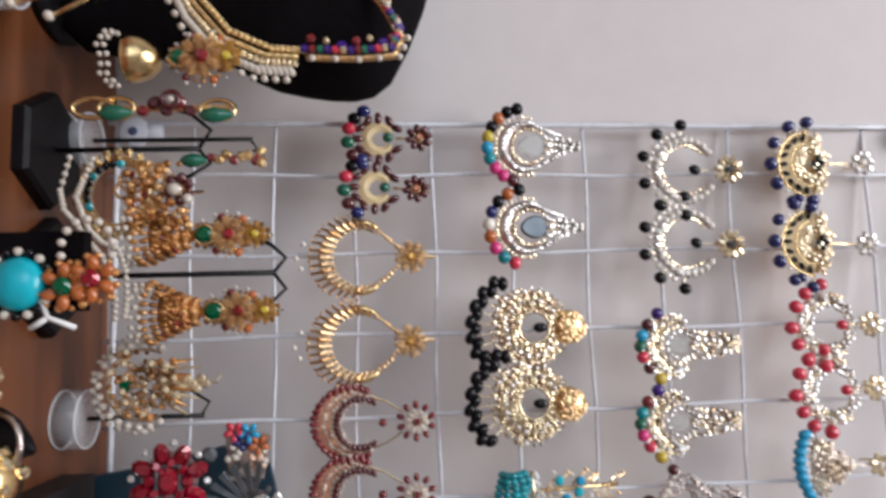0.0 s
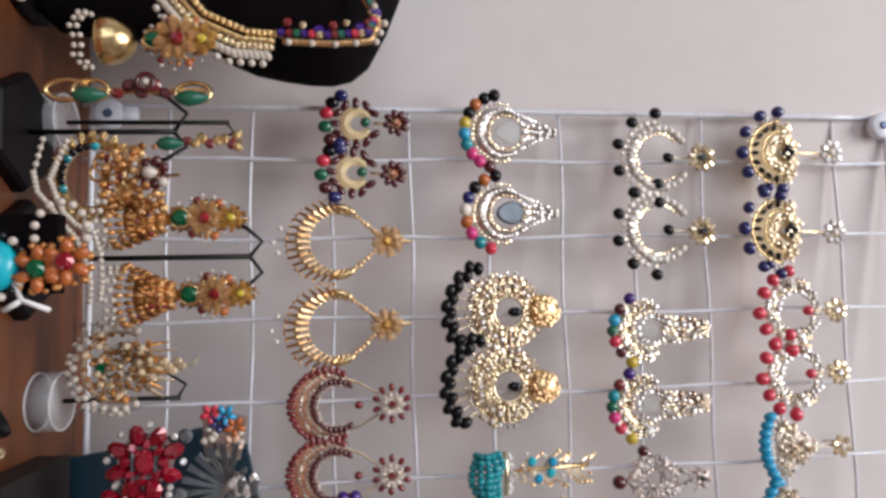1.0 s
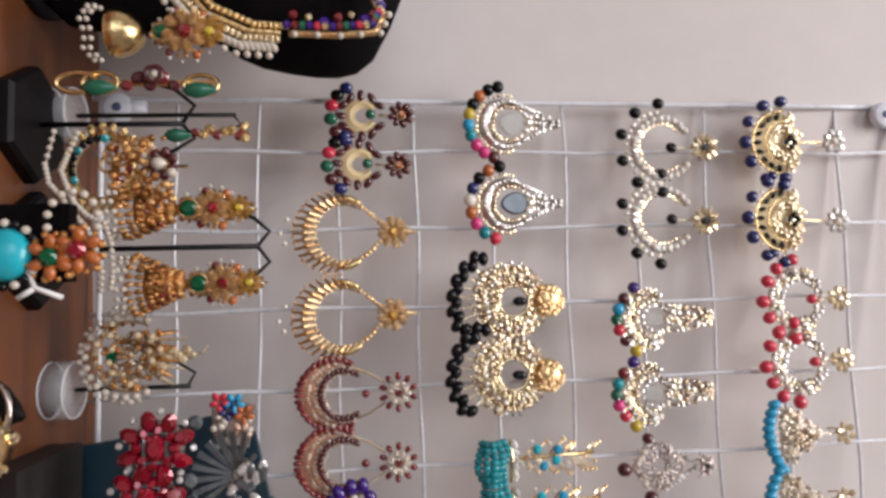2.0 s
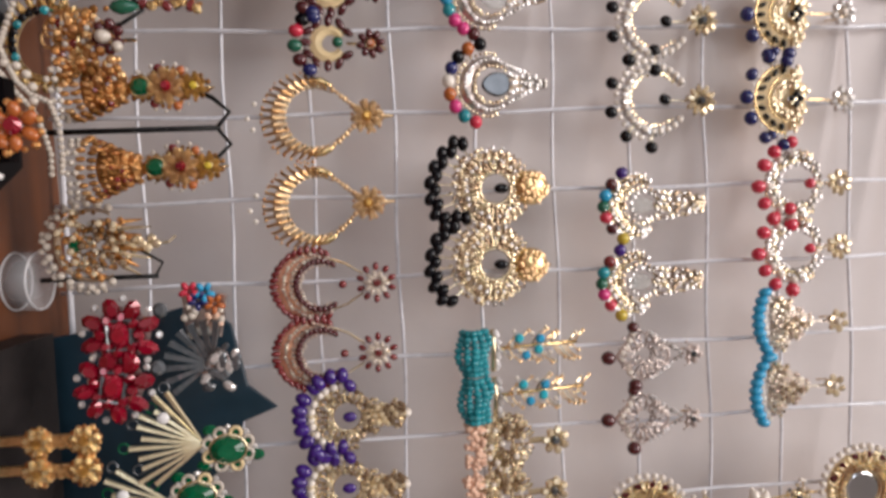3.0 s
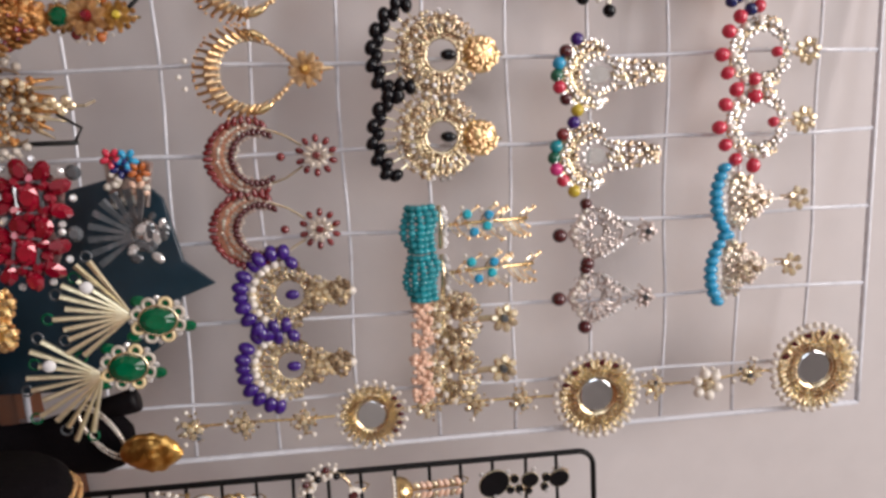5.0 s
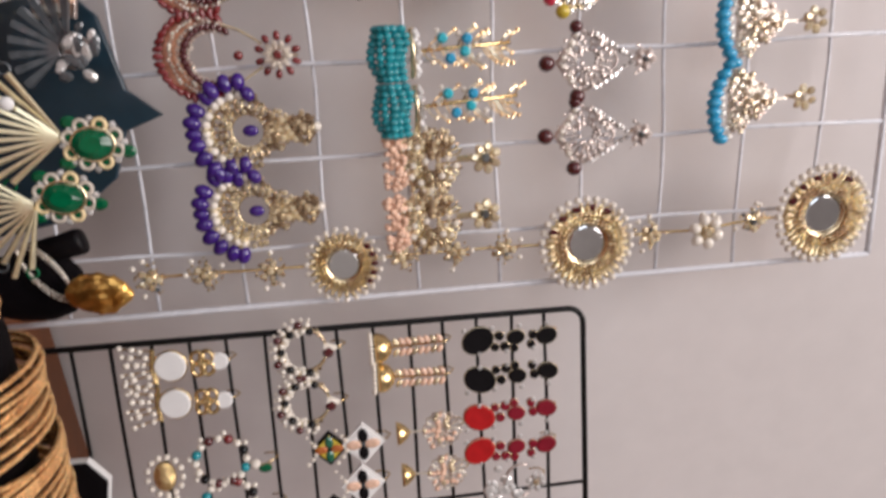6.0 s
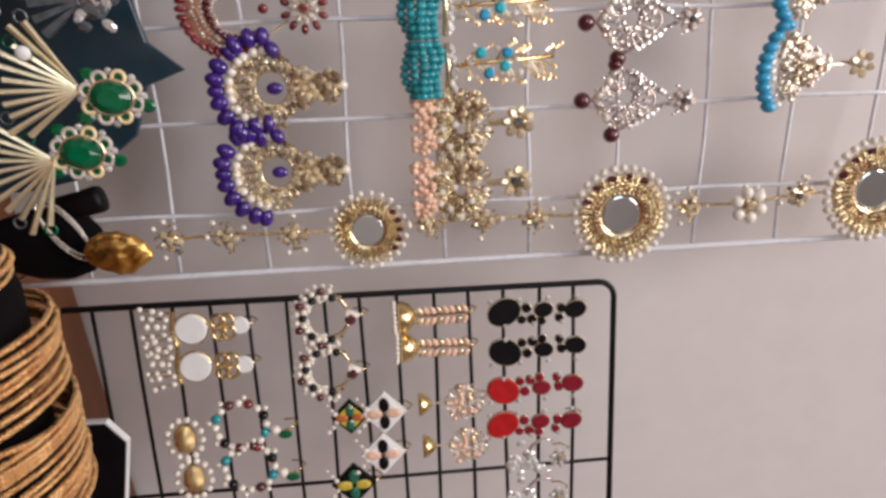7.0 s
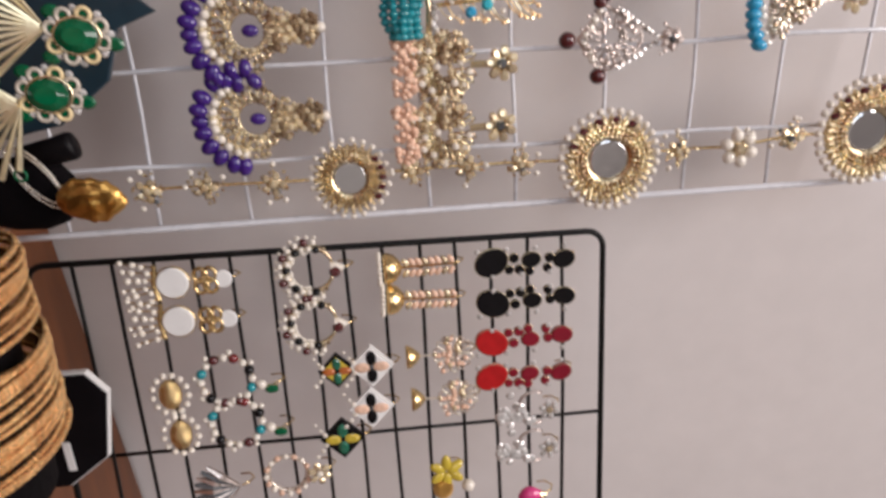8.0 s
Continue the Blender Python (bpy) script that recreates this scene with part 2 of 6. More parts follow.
        for i in range(len(profile) - 1):
            for k in range(n):
                j = (k + 1) % n
                self.f.append((b + i * n + k, b + i * n + j, b + (i + 1) * n + j, b + (i + 1) * n + k))
        self.f.append(tuple(b + k for k in reversed(range(n))))
        self.f.append(tuple(b + (len(profile) - 1) * n + k for k in range(n)))
        return self

    def box(self, lo, hi):
        b = len(self.v)
        for z in (lo[2], hi[2]):
            self.v += [(lo[0], lo[1], z), (hi[0], lo[1], z), (hi[0], hi[1], z), (lo[0], hi[1], z)]
        self.f += [(b, b + 3, b + 2, b + 1), (b + 4, b + 5, b + 6, b + 7)]
        for k in range(4):
            j = (k + 1) % 4
            self.f.append((b + k, b + j, b + 4 + j, b + 4 + k))
        return self

    def mesh(self, name, material, smooth=False):
        me = bpy.data.meshes.new(name)
        me.from_pydata(self.v, [], self.f)
        bm = bmesh.new()
        bm.from_mesh(me)
        bmesh.ops.recalc_face_normals(bm, faces=bm.faces)
        bm.to_mesh(me)
        bm.free()
        me.materials.append(material)
        me.polygons.foreach_set("use_smooth", [smooth] * len(me.polygons))
        return me


GEMS = {}
FACETED = {m.name for m in (CRYSTAL, CHAMP, SMOKE, RUBY, EMERALD, GOLD, PALE, ROSE, SILVER, COPPER)}


def part(name, shape, material, parent=None, label="", smooth=False):
    """One mesh under a thing. A row of cut stones becomes one object a stone, all on one mesh."""
    if 1 < len(shape.cuts) and shape.cut_v == len(shape.v):
        if material.name not in GEMS:
            if material.name in FACETED:
                GEMS[material.name] = Shape().gem((0, 0, 0), 1, 1, 1, n=8).mesh("cut_stone", material)
            else:
                GEMS[material.name] = Shape().ball((0, -0.2, 0), 1, (1, 0.8, 1), 10, 7).mesh("domed_stone", material, True)
        tip = random.Random(len(shape.cuts) * 31 + int(abs(shape.cuts[0][1]) * 1e6))
        for c, rx, rz, h, rot in shape.cuts:
            ob = new(name[:-1] if name.endswith("s") else name, GEMS[material.name])
            ob.parent = parent
            ob.matrix_basis = Matrix.Translation(c) @ Matrix.Rotation(-rot, 4, "Y") @ Matrix.Rotation(tip.uniform(-0.3, 0.3), 4, "X") @ Matrix.Rotation(tip.uniform(-0.3, 0.3), 4, "Z") @ Matrix.Diagonal((rx, h, rz, 1))
        return ob
    ob = new(name, shape.mesh(name, material, smooth))
    if parent:
        ob.parent = parent
    if label:
        ob["label"] = label
    return ob


BEADS = {}


def bead(name, material, parent, c, r, s=(1, 1, 1), rz=0.0, kind="round"):
    """One bead as a part; alike beads share a mesh."""
    key = (kind, material.name)
    if key not in BEADS:
        sh = Shape()
        if kind == "round":
            sh.ball((0, 0, 0), 1.0, n=10, m=7)
        elif kind == "gem":
            sh.gem((0, 0.3, 0), 1, 1, 0.9)
        elif kind == "drop":
            sh.lathe((0, 0, 0), [(0.15, -1.25), (0.7, -0.9), (1.0, -0.3), (0.85, 0.3), (0.45, 0.9), (0.15, 1.2)], 10)
        BEADS[key] = sh.mesh("bead", material, kind != "gem")
    ob = new(name, BEADS[key])
    ob.parent = parent
    ob.matrix_basis = Matrix.Translation(c) @ Matrix.Rotation(rz, 4, "Y") @ Matrix.Diagonal((r * s[0], r * s[1], r * s[2], 1))
    return ob


def thing(name, m, label, category, group=""):
    ob = new(name)
    ob.empty_display_size = 0.01
    ob.matrix_basis = m
    return tagged(ob, label, category, group)


def down(a, r, lift=0.0):
    """x and z at r from the middle, a degrees from straight down towards the right."""
    return r * math.sin(radians(a)), lift - r * math.cos(radians(a))


def ring(r, n=32, y=0.0, cx=0.0, cz=0.0, sz=1.0):
    return [(cx + r * math.cos(2 * math.pi * k / n), y, cz + sz * r * math.sin(2 * math.pi * k / n)) for k in range(n)]


# ---- room ----
WALL_TURN = math.degrees(math.atan(0.13))


def slab(name, lo, hi, material, m=None, label="", category=""):
    ob = new(name, Shape().box(lo, hi).mesh(name, material))
    if m is not None:
        ob.matrix_basis = m
    return tagged(ob, label, category, kind="structure")


TABLE_Z = 0.818
slab("floor", (-2.2, -2.2, 0.02), (2.2, 0.9, 0.07), FLOORM, None, "grey tiled floor under the table", "floor")
slab("wall_north", (-2.4, 0, 0.05), (2.4, 0.12, 2.5), WALL, pose(0.05, 0.342, 0, 0, 0, WALL_TURN), "warm white painted wall behind the jewellery", "wall")
slab("wall_west", (-2.3, -2.2, 0.05), (-2.18, 0.2, 2.5), PLAIN, None, "plain painted side wall", "wall")
slab("wall_east", (2.18, -2.2, 0.05), (2.3, 0.8, 2.5), PLAIN, None, "plain painted side wall", "wall")
# South wall lies out of view; its opening is added behind the fill lamp.
south = Shape()
south.box((-2.3, -2.2, 0.05), (-1.65, -2.08, 2.5)).box((-0.25, -2.2, 0.05), (2.3, -2.08, 2.5)).box((-1.65, -2.2, 0.05), (-0.25, -2.08, 0.9)).box((-1.65, -2.2, 2.1), (-0.25, -2.08, 2.5))
tagged(new("wall_south", south.mesh("wall_south", PLAIN)), "plain painted wall out of view with an opening added for the fill light", "wall", kind="structure")
slab("ceiling", (-2.3, -2.2, 2.5), (2.3, 0.9, 2.6), PLAIN, None, "white painted ceiling", "ceiling")


def ceiling_light():
    t = thing("ceiling_light", pose(-0.12, -0.55, 2.42), "square white ceiling light panel", "lamp")
    s = Shape()
    for lo, hi in (((-0.54, -0.54, 0), (0.54, -0.49, 0.08)), ((-0.54, 0.49, 0), (0.54, 0.54, 0.08)), ((-0.54, -0.49, 0), (-0.49, 0.49, 0.08)), ((0.49, -0.49, 0), (0.54, 0.49, 0.08))):
        s.box(lo, hi)
    part("frame", s, CLIP, t)


ceiling_light()


def table(x0, outline, label):
    """A table; outline: its top seen from above, in the world, going round from the near left corner."""
    t = thing("table", pose(x0, 0, 0.07), label, "table", "tables along the wall")
    n = len(outline)
    top = Shape()
    for z in (TABLE_Z - 0.10, TABLE_Z - 0.072, TABLE_Z - 0.07):
        k = 0.002 if z > TABLE_Z - 0.071 else 0.0
        top.v += [(x - x0, y + (k if y < 0 else 0.0), z) for x, y in outline]
    for i in range(2):
        top.f += [(i * n + k, i * n + (k + 1) % n, (i + 1) * n + (k + 1) % n, (i + 1) * n + k) for k in range(n)]
    top.f += [tuple(reversed(range(n))), tuple(range(2 * n, 3 * n))]
    part("tabletop", top, WOOD, t)
    w = outline[1][0] - x0
    for x in (0.06, w - 0.06):
        for y in (-0.3, 0.12):
            part("leg", Shape().box((x - 0.025, y - 0.025, 0), (x + 0.025, y + 0.025, TABLE_Z - 0.1)), WOOD, t)


table(-0.90, [(-0.90, -0.35), (0.2165, -0.35), (0.2165, 0.336), (0.06, 0.3205), (0.0, 0.3175), (-0.006, 0.330), (-0.90, 0.216)], "brown wooden table with jewellery stands on it")
table(0.2175, [(0.2175, -0.35), (1.10, -0.35), (1.10, 0.474), (0.2175, 0.360)], "brown wooden table pushed against the wall")


# ---- wire panels ----
CELL, PX, PZ, PY, LEANW = 0.035, -0.043, 0.82, 0.31, 3.0


def panel_pose(x, z, off=0.006, turn=0.0):
    """A pose on the leaning white panel at that place of the world, off metres in front of its wires."""
    return pose(x, PY + (z - PZ) * math.tan(radians(LEANW)) - off, z, -LEANW) @ pose(0, 0, 0, 0, turn, 0)


def rack_y(x, z):
    """The rack leans back and its far end stands a little forward."""
    return 0.317 + (z - 0.889) * 0.10 - 0.07 * (x - 0.235)


def black_pose(x, z, off=0.006, turn=0.0):
    return pose(x, rack_y(x, z) - off, z, -5.7, 0, -4) @ pose(0, 0, 0, 0, turn, 0)


def white_panel():
    t = thing("wire_grid_panel", pose(PX, PY, PZ, -LEANW), "white coated wire grid panel leaning on the wall", "grid panel")
    us = [0] + [CELL * (0.66 + i) for i in range(7)] + [CELL * 7.36]
    vs = [0.0045] + [CELL * j for j in range(1, 11)] + [CELL * 10.77]
    w, h = us[-1], vs[-1]
    for i, u in enumerate(us):
        edge = i in (0, len(us) - 1)
        pts = [(u + 0.0007 * math.sin(k * 1.7 + i * 2.1) * (not edge), 0.0, 0.001 + (h - 0.001) * k / 12) for k in range(13)]
        part("wire", Shape().tube(pts, 0.0013 if edge else 0.00090, 8), WIREW, t, smooth=True)
    for j, v in enumerate(vs):
        edge = j in (0, len(vs) - 1)
        pts = [(w * k / 12, 0.0021 if not edge else 0.0, v + 0.0008 * math.sin(k * 1.3 + j) * (not edge)) for k in range(13)]
        part("wire", Shape().tube(pts, 0.0013 if edge else 0.00076, 8), WIREW, t, smooth=True)
    for v in (0.0125, h - 0.005):
        c = Shape().lathe((0, 0, 0), [(0.0068, 0), (0.0075, 0.001), (0.0075, 0.004), (0.0062, 0.005)], 18)
        c.box((-0.0035, 0.001, 0.0005), (0.0035, 0.0135, 0.0045))
        ob = part("clip", c, CLIP, t, "white plastic corner clip with a screw", True)
        ob.matrix_basis = pose(0.005, -0.001, v, 90, 0, 0) @ Matrix.Scale(0.86, 4)
        sc = part("screw", Shape().lathe((0, 0, 0), [(0.0022, 0.004), (0.0022, 0.0056), (0.0014, 0.006)], 12), SCREW, ob)


white_panel()


def black_panel():
    t = thing("wire_rack", pose(0, 0, 0), "black coated wire rack leaning on the wall", "grid panel")
    x0, x1, z0, z1 = 0.2297, 0.50, 0.834, 1.0690

    def at(x, z, back=0.0):
        x += 0.027 * (z - 0.95)
        return (x, rack_y(x, z) + back, z)
    r = 0.007
    pts = []
    for cx, cz, a0 in ((x1 - r, z1 - r, 0), (x0 + r, z1 - r, 90), (x0 + r, z0 + r, 180), (x1 - r, z0 + r, 270)):
        for k in range(6):
            a = radians(a0 + 18 * k)
            pts.append(at(cx + r * math.cos(a), cz + r * math.sin(a)))
    part("frame", Shape().tube(pts, 0.00135, 8, True), WIREB, t, smooth=True)
    for i in range(14):
        z = 1.0510 - 0.01542 * i
        p = [at(x0 + (x1 - x0) * k / 8, z + 0.0005 * math.sin(i * 1.9 + k), 0.002) for k in range(9)]
        part("wire", Shape().tube(p, 0.00085, 6), WIREB, t, smooth=True)
    for x in (0.3198, 0.410):
        part("cross_wire", Shape().tube([at(x, TABLE_Z, 0.0045), at(x, 0.94, 0.0042), at(x, z1, 0.0045)], 0.0009, 6), WIREB, t, smooth=True)


black_panel()


# ---- ear jewellery: shared pieces ----
def hook(t, z, depth=0.009):
    """The wire that hangs an earring on the panel."""
    part("hook", Shape().tube([(0, 0, z), (0, 0.002, z + 0.003), (0, depth * 0.6, z + 0.0045), (0, depth, z + 0.002), (0, depth, z - 0.002)], 0.0004, 5), GOLD, t, smooth=True)


def flower(t, z, r, petal, centre, n=8, x=0.0, y=-0.002, name="stud", base=PALE):
    """A stud: a backing disc, petals round it, and a stone in the middle."""
    back = part(name, Shape().lathe((0, 0, 0), [(r * 0.55, 0), (r * 0.6, 0.0008), (r * 0.4, 0.0014)], 14), base, t, smooth=True)
    back.matrix_basis = pose(x, y + 0.0012, z, 90)
    s = Shape()
    for k in range(n):
        a = 2 * math.pi * k / n + 0.2
        s.gem((x + 0.66 * r * math.cos(a), y - 0.0006, z + 0.66 * r * math.sin(a)), r * 0.34, min(r * 0.3, 2.0 * r / n), r * 0.3, a, 8)
    part("petals", s, petal, t)
    part("stone", Shape().gem((x, y - 0.001, z), r * 0.3, r * 0.3, r * 0.35), centre, t)


def sprinkle(t, name, material, spots, r, seed, jitter=0.0003, deep=0.0012):
    """Many small set stones, too small to count, as one part."""
    rnd = random.Random(seed)
    s = Shape()
    name = name[:-1] if name.endswith("s") else name
    for x, z in spots:
        q = r * rnd.uniform(0.75, 1.25)
        s.ball((x + rnd.uniform(-jitter, jitter), -deep * rnd.uniform(0.3, 1.3), z + rnd.uniform(-jitter, jitter)), q, (1, 0.8, 1), 6, 4)
    return tagged(part(name, s, material, t), kind="stuff")


def ring_spots(r, n, a0=-180.0, a1=180.0, lift=0.0):
    return [down(a0 + (a1 - a0) * (k + 0.5) / n, r, lift) for k in range(n)]


def wire_fan(t, name, material, r0, r1, n, a0, a1, lift, wr, seed=1):
    """Loops of fine wire that fill an open-work band."""
    s = Shape()
    for k in range(n):
        a, da = a0 + (a1 - a0) * (k + 0.5) / n, (a1 - a0) / n * 0.55
        pts = []
        for i in range(8):
            q = 2 * math.pi * i / 8
            rr = (r0 + r1) / 2 + (r1 - r0) / 2 * math.cos(q)
            x, z = down(a + da * math.sin(q), rr, lift)
            pts.append((x, -0.001 - 0.0006 * math.sin(q + k), z))
        s.tube(pts, wr, 4, True)
    return tagged(part(name, s, material, t, smooth=True), kind="stuff")


def fringe(t, mats, n, R, a0, a1, r, lift=0.0, kind="round", y=-0.002, s=(1, 1, 1), caps=None):
    """Beads round the lower edge, each on its own; caps: little pearls between them and the body."""
    rnd = random.Random(n * 7 + int(R * 1e5))
    sm = Shape()
    for k in range(n):
        a = a0 + (a1 - a0) * k / (n - 1) + rnd.uniform(-2.5, 2.5)
        x, z = down(a, R * rnd.uniform(0.97, 1.03), lift)
        bead("bead", mats[k % len(mats)], t, (x, y + rnd.uniform(-0.0008, 0.0008), z), r * rnd.uniform(0.92, 1.08), s, -radians(a), kind)
        x2, z2 = down(a, R - r * 1.6, lift)
        if caps:
            sm.ball((x2, y, z2), r * 0.62, (1, 1, 1), 8, 5)
        else:
            sm.tube([(x, y, z), (x2, y + 0.0005, z2)], 0.0004, 4)
    tagged(part("cap_pearl" if caps else "loop", sm, caps or PALE, t, smooth=True), kind="stuff")


def pair(ob, place, second, turn=0.0):
    return copy_thing(ob, place(*second, turn=turn))


# ---- white panel, lowest row ----
def small_flower_earring(x, z):
    t = thing("earring", panel_pose(x, z), "small crescent earring with dark petals and mixed beads", "earring", "mixed bead crescent pair")
    part("crescent", Shape().crescent(0.0075, 0.0035, 0.001, 150, 0.001, 0.0022), CREAM, t, "cream enamel crescent")
    s = Shape()
    for k in range(11):
        a = -150 + 30 * k
        px, pz = down(a, 0.0092)
        s.gem((px, 0, pz), 0.0017, 0.0028, 0.0020, -radians(a), 8)
    part("petals", s, BROWNB, t)
    bead("centre_bead", GREENB, t, (0, -0.003, 0.004), 0.0023)
    mats = [NAVY, BLACKB, REDB, GREENB, BROWNB, NAVY]
    for k, a in enumerate((-62, -40, -18, 8, 34, 58)):
        px, pz = down(a, 0.0135)
        bead("bead", mats[k], t, (px, -0.002, pz), 0.0028, (1, 0.9, 1.1), 0, "round")
    sprinkle(t, "pearls", PEARL, ring_spots(0.0112, 9, -75, 75), 0.0007, 3)
    part("link", Shape().tube([(0, -0.001, 0.0075), (0, -0.001, 0.013)], 0.0006, 5), GOLD, t)
    flower(t, 0.0175, 0.0062, BROWNB, ORANGEB, 8)
    hook(t, 0.0195)
    return t


a1 = small_flower_earring(-0.0347, 0.9359)
pair(a1, panel_pose, (-0.0130, 0.9342), 3)


def ribbed_gold_earring(x, z):
    t = thing("earring", panel_pose(x, z), "gold ribbed crescent earring with a flower stud", "earring", "gold ribbed crescent pair")
    part("crescent", Shape().crescent(0.0146, 0.0120, 0.0036, 124, 0.001, 0.0008, 40), BRUSHED, t)
    for k in range(21):
        a = -112 + 224 * k / 20
        w = math.cos(radians(a * 0.70))
        p0, p1 = down(a, 0.0122, 0.0044), down(a, 0.0160 + 0.0022 * w)
        part("rib", Shape().tube([(p0[0], -0.0012, p0[1]), ((p0[0] + p1[0]) / 2, -0.0030, (p0[1] + p1[1]) / 2), (p1[0], -0.0010, p1[1])], [0.0004, 0.00085, 0.0006], 5), MATTE if k % 3 else COPPER, t)
    for q in (-1, 1):
        pts = [(down(q * a, 0.0152, 0.002)[0], -0.0022, down(q * a, 0.0152, 0.002)[1]) for a in (84, 96, 108, 120, 130)]
        part("polished_tip", Shape().tube(pts, [0.0006, 0.0013, 0.0016, 0.0012, 0.0004], 7), GOLD, t, smooth=True)
    sprinkle(t, "stones", CHAMP, ring_spots(0.0126, 24, -100, 100, 0.004), 0.0007, 5, deep=0.002)
    sprinkle(t, "arm_stones", MATTE, [(q * (0.0112 - 0.0082 * k / 6), 0.0115 + 0.0095 * k / 6) for q in (-1, 1) for k in range(7)], 0.0011, 6, deep=0.002)
    for q in (-1, 1):
        part("arm", Shape().tube([(q * 0.0122, -0.001, 0.0105), (q * 0.007, -0.001, 0.0165), (q * 0.003, -0.001, 0.021)], 0.0005, 5), MATTE, t, smooth=True)
    flower(t, 0.0250, 0.0070, MATTE, AMBER, 8, base=MATTE)
    sprinkle(t, "gold_grains", COPPER, ring_spots(0.0180, 22, -100, 100) + ring_spots(0.0064, 14, lift=0.0250), 0.0007, 44)
    for px, pz in ((0, -0.0235), (0.0045, -0.0215), (-0.006, -0.0205)):
        bead("drop_pearl", PEARL, t, (px, -0.001, pz), 0.0011)
    part("tip", Shape().tube([(0, -0.001, 0.031), (0, -0.001, 0.036)], [0.0013, 0.0004], 6), MATTE, t)
    hook(t, 0.0275)
    return t


a2 = ribbed_gold_earring(0.0172, 0.9239)
pair(a2, panel_pose, (0.0539, 0.9231), -2)


def maroon_crescent_earring(x, z):
    t = thing("earring", panel_pose(x, z), "rose gold crescent earring edged in maroon stones", "earring", "maroon crescent pair")
    part("crescent", Shape().crescent(0.0140, 0.0092, 0.0048, 128, 0.001, 0.0012), ROSECOP, t, "rose copper crescent")
    s = Shape()
    for k in range(23):
        a = -120 + 240 * k / 22
        px, pz = down(a, 0.0148)
        s.gem((px, -0.0005, pz), 0.0013, 0.0022, 0.0018, -radians(a), 8)
    part("outer_stones", s, MAROON, t)
    s = Shape()
    for k in range(21):
        a = -122 + 244 * k / 20
        px, pz = down(a, 0.0100, 0.0044)
        s.gem((px, -0.0018, pz), 0.0012, 0.0017, 0.0016, -radians(a), 8)
    part("inner_stones", s, BROWNB, t)
    sprinkle(t, "gold_grains", ROSE, ring_spots(0.0128, 36, -122, 122, 0.002) + ring_spots(0.0114, 30, -120, 120, 0.0035) + ring_spots(0.0088, 26, -120, 120, 0.0048), 0.00085, 7, deep=0.002)
    bead("centre_bead", MAROON, t, (0, -0.002, 0.0135), 0.0018)
    for q in (-1, 1):
        p = down(126 * q, 0.0135)
        part("chain", Shape().tube([(p[0], -0.001, p[1]), (q * 0.0085, -0.001, 0.015), (q * 0.004, -0.001, 0.022)], 0.0005, 5), CHAMP, t)
    s = Shape()
    for k in range(10):
        a = 2 * math.pi * k / 10
        s.gem((0.0068 * math.cos(a), -0.001, 0.0275 + 0.0068 * math.sin(a)), 0.0019, 0.0013, 0.0016, a, 8)
    part("petals", s, MAROON, t)
    flower(t, 0.0275, 0.0056, ROSE, MAROON, 10, base=ROSE)
    hook(t, 0.0295)
    return t


a3 = maroon_crescent_earring(0.0865, 0.9224)
pair(a3, panel_pose, (0.1151, 0.9219), 2)


def violet_earring(x, z):
    t = thing("earring", panel_pose(x, z), "gold filigree earring fringed with violet beads", "earring", "violet bead pair")
    s = Shape().tube(ring(0.0062, 28, -0.001, 0, 0.002), 0.0005, 6, True).tube(ring(0.0115, 28, 0, 0, 0), 0.0006, 6, True)
    part("hoop", s, PALE, t, smooth=True)
    wire_fan(t, "filigree", PALE, 0.0065, 0.0122, 24, -180, 180, 0.001, 0.0005)
    sprinkle(t, "stones", CHAMP, ring_spots(0.0070, 20, lift=0.0015) + ring_spots(0.0090, 24, lift=0.001) + ring_spots(0.0115, 28) + ring_spots(0.0136, 22, -120, 120), 0.0011, 9, 0.0006, 0.0022)
    bead("centre_bead", PURPLE, t, (0, -0.0022, 0.003), 0.0024, (0.95, 0.7, 1.25), 0)
    fringe(t, [PURPLE], 12, 0.0176, -92, 78, 0.0028, kind="round", s=(0.95, 0.9, 1.25), caps=PEARL)
    bead("bead", PURPLE, t, (-0.0135, -0.003, 0.0035), 0.0026, (1, 0.9, 1.2), 0.9)
    spots = [(w * (0.0056 - 0.0022 * k / 10 + 0.0010 * math.sin(k * 1.1)), 0.0115 + 0.0140 * k / 9) for k in range(10) for w in (-1, -0.55, 0, 0.55, 1)]
    sprinkle(t, "tapered_stud", CHAMP, spots, 0.0013, 11, 0.0005, 0.0022)
    part("stud", Shape().plate([(-0.0045, 0.010), (0.0045, 0.010), (0.0025, 0.026), (-0.0025, 0.026)], 0.001, -0.0006, 0.0004), BRUSHED, t)
    bead("end_pearl", PEARL, t, (0, -0.001, 0.0272), 0.0019)
    hook(t, 0.0235)
    return t


a4 = violet_earring(0.1426, 0.9334)
pair(a4, panel_pose, (0.1730, 0.9319), 1)


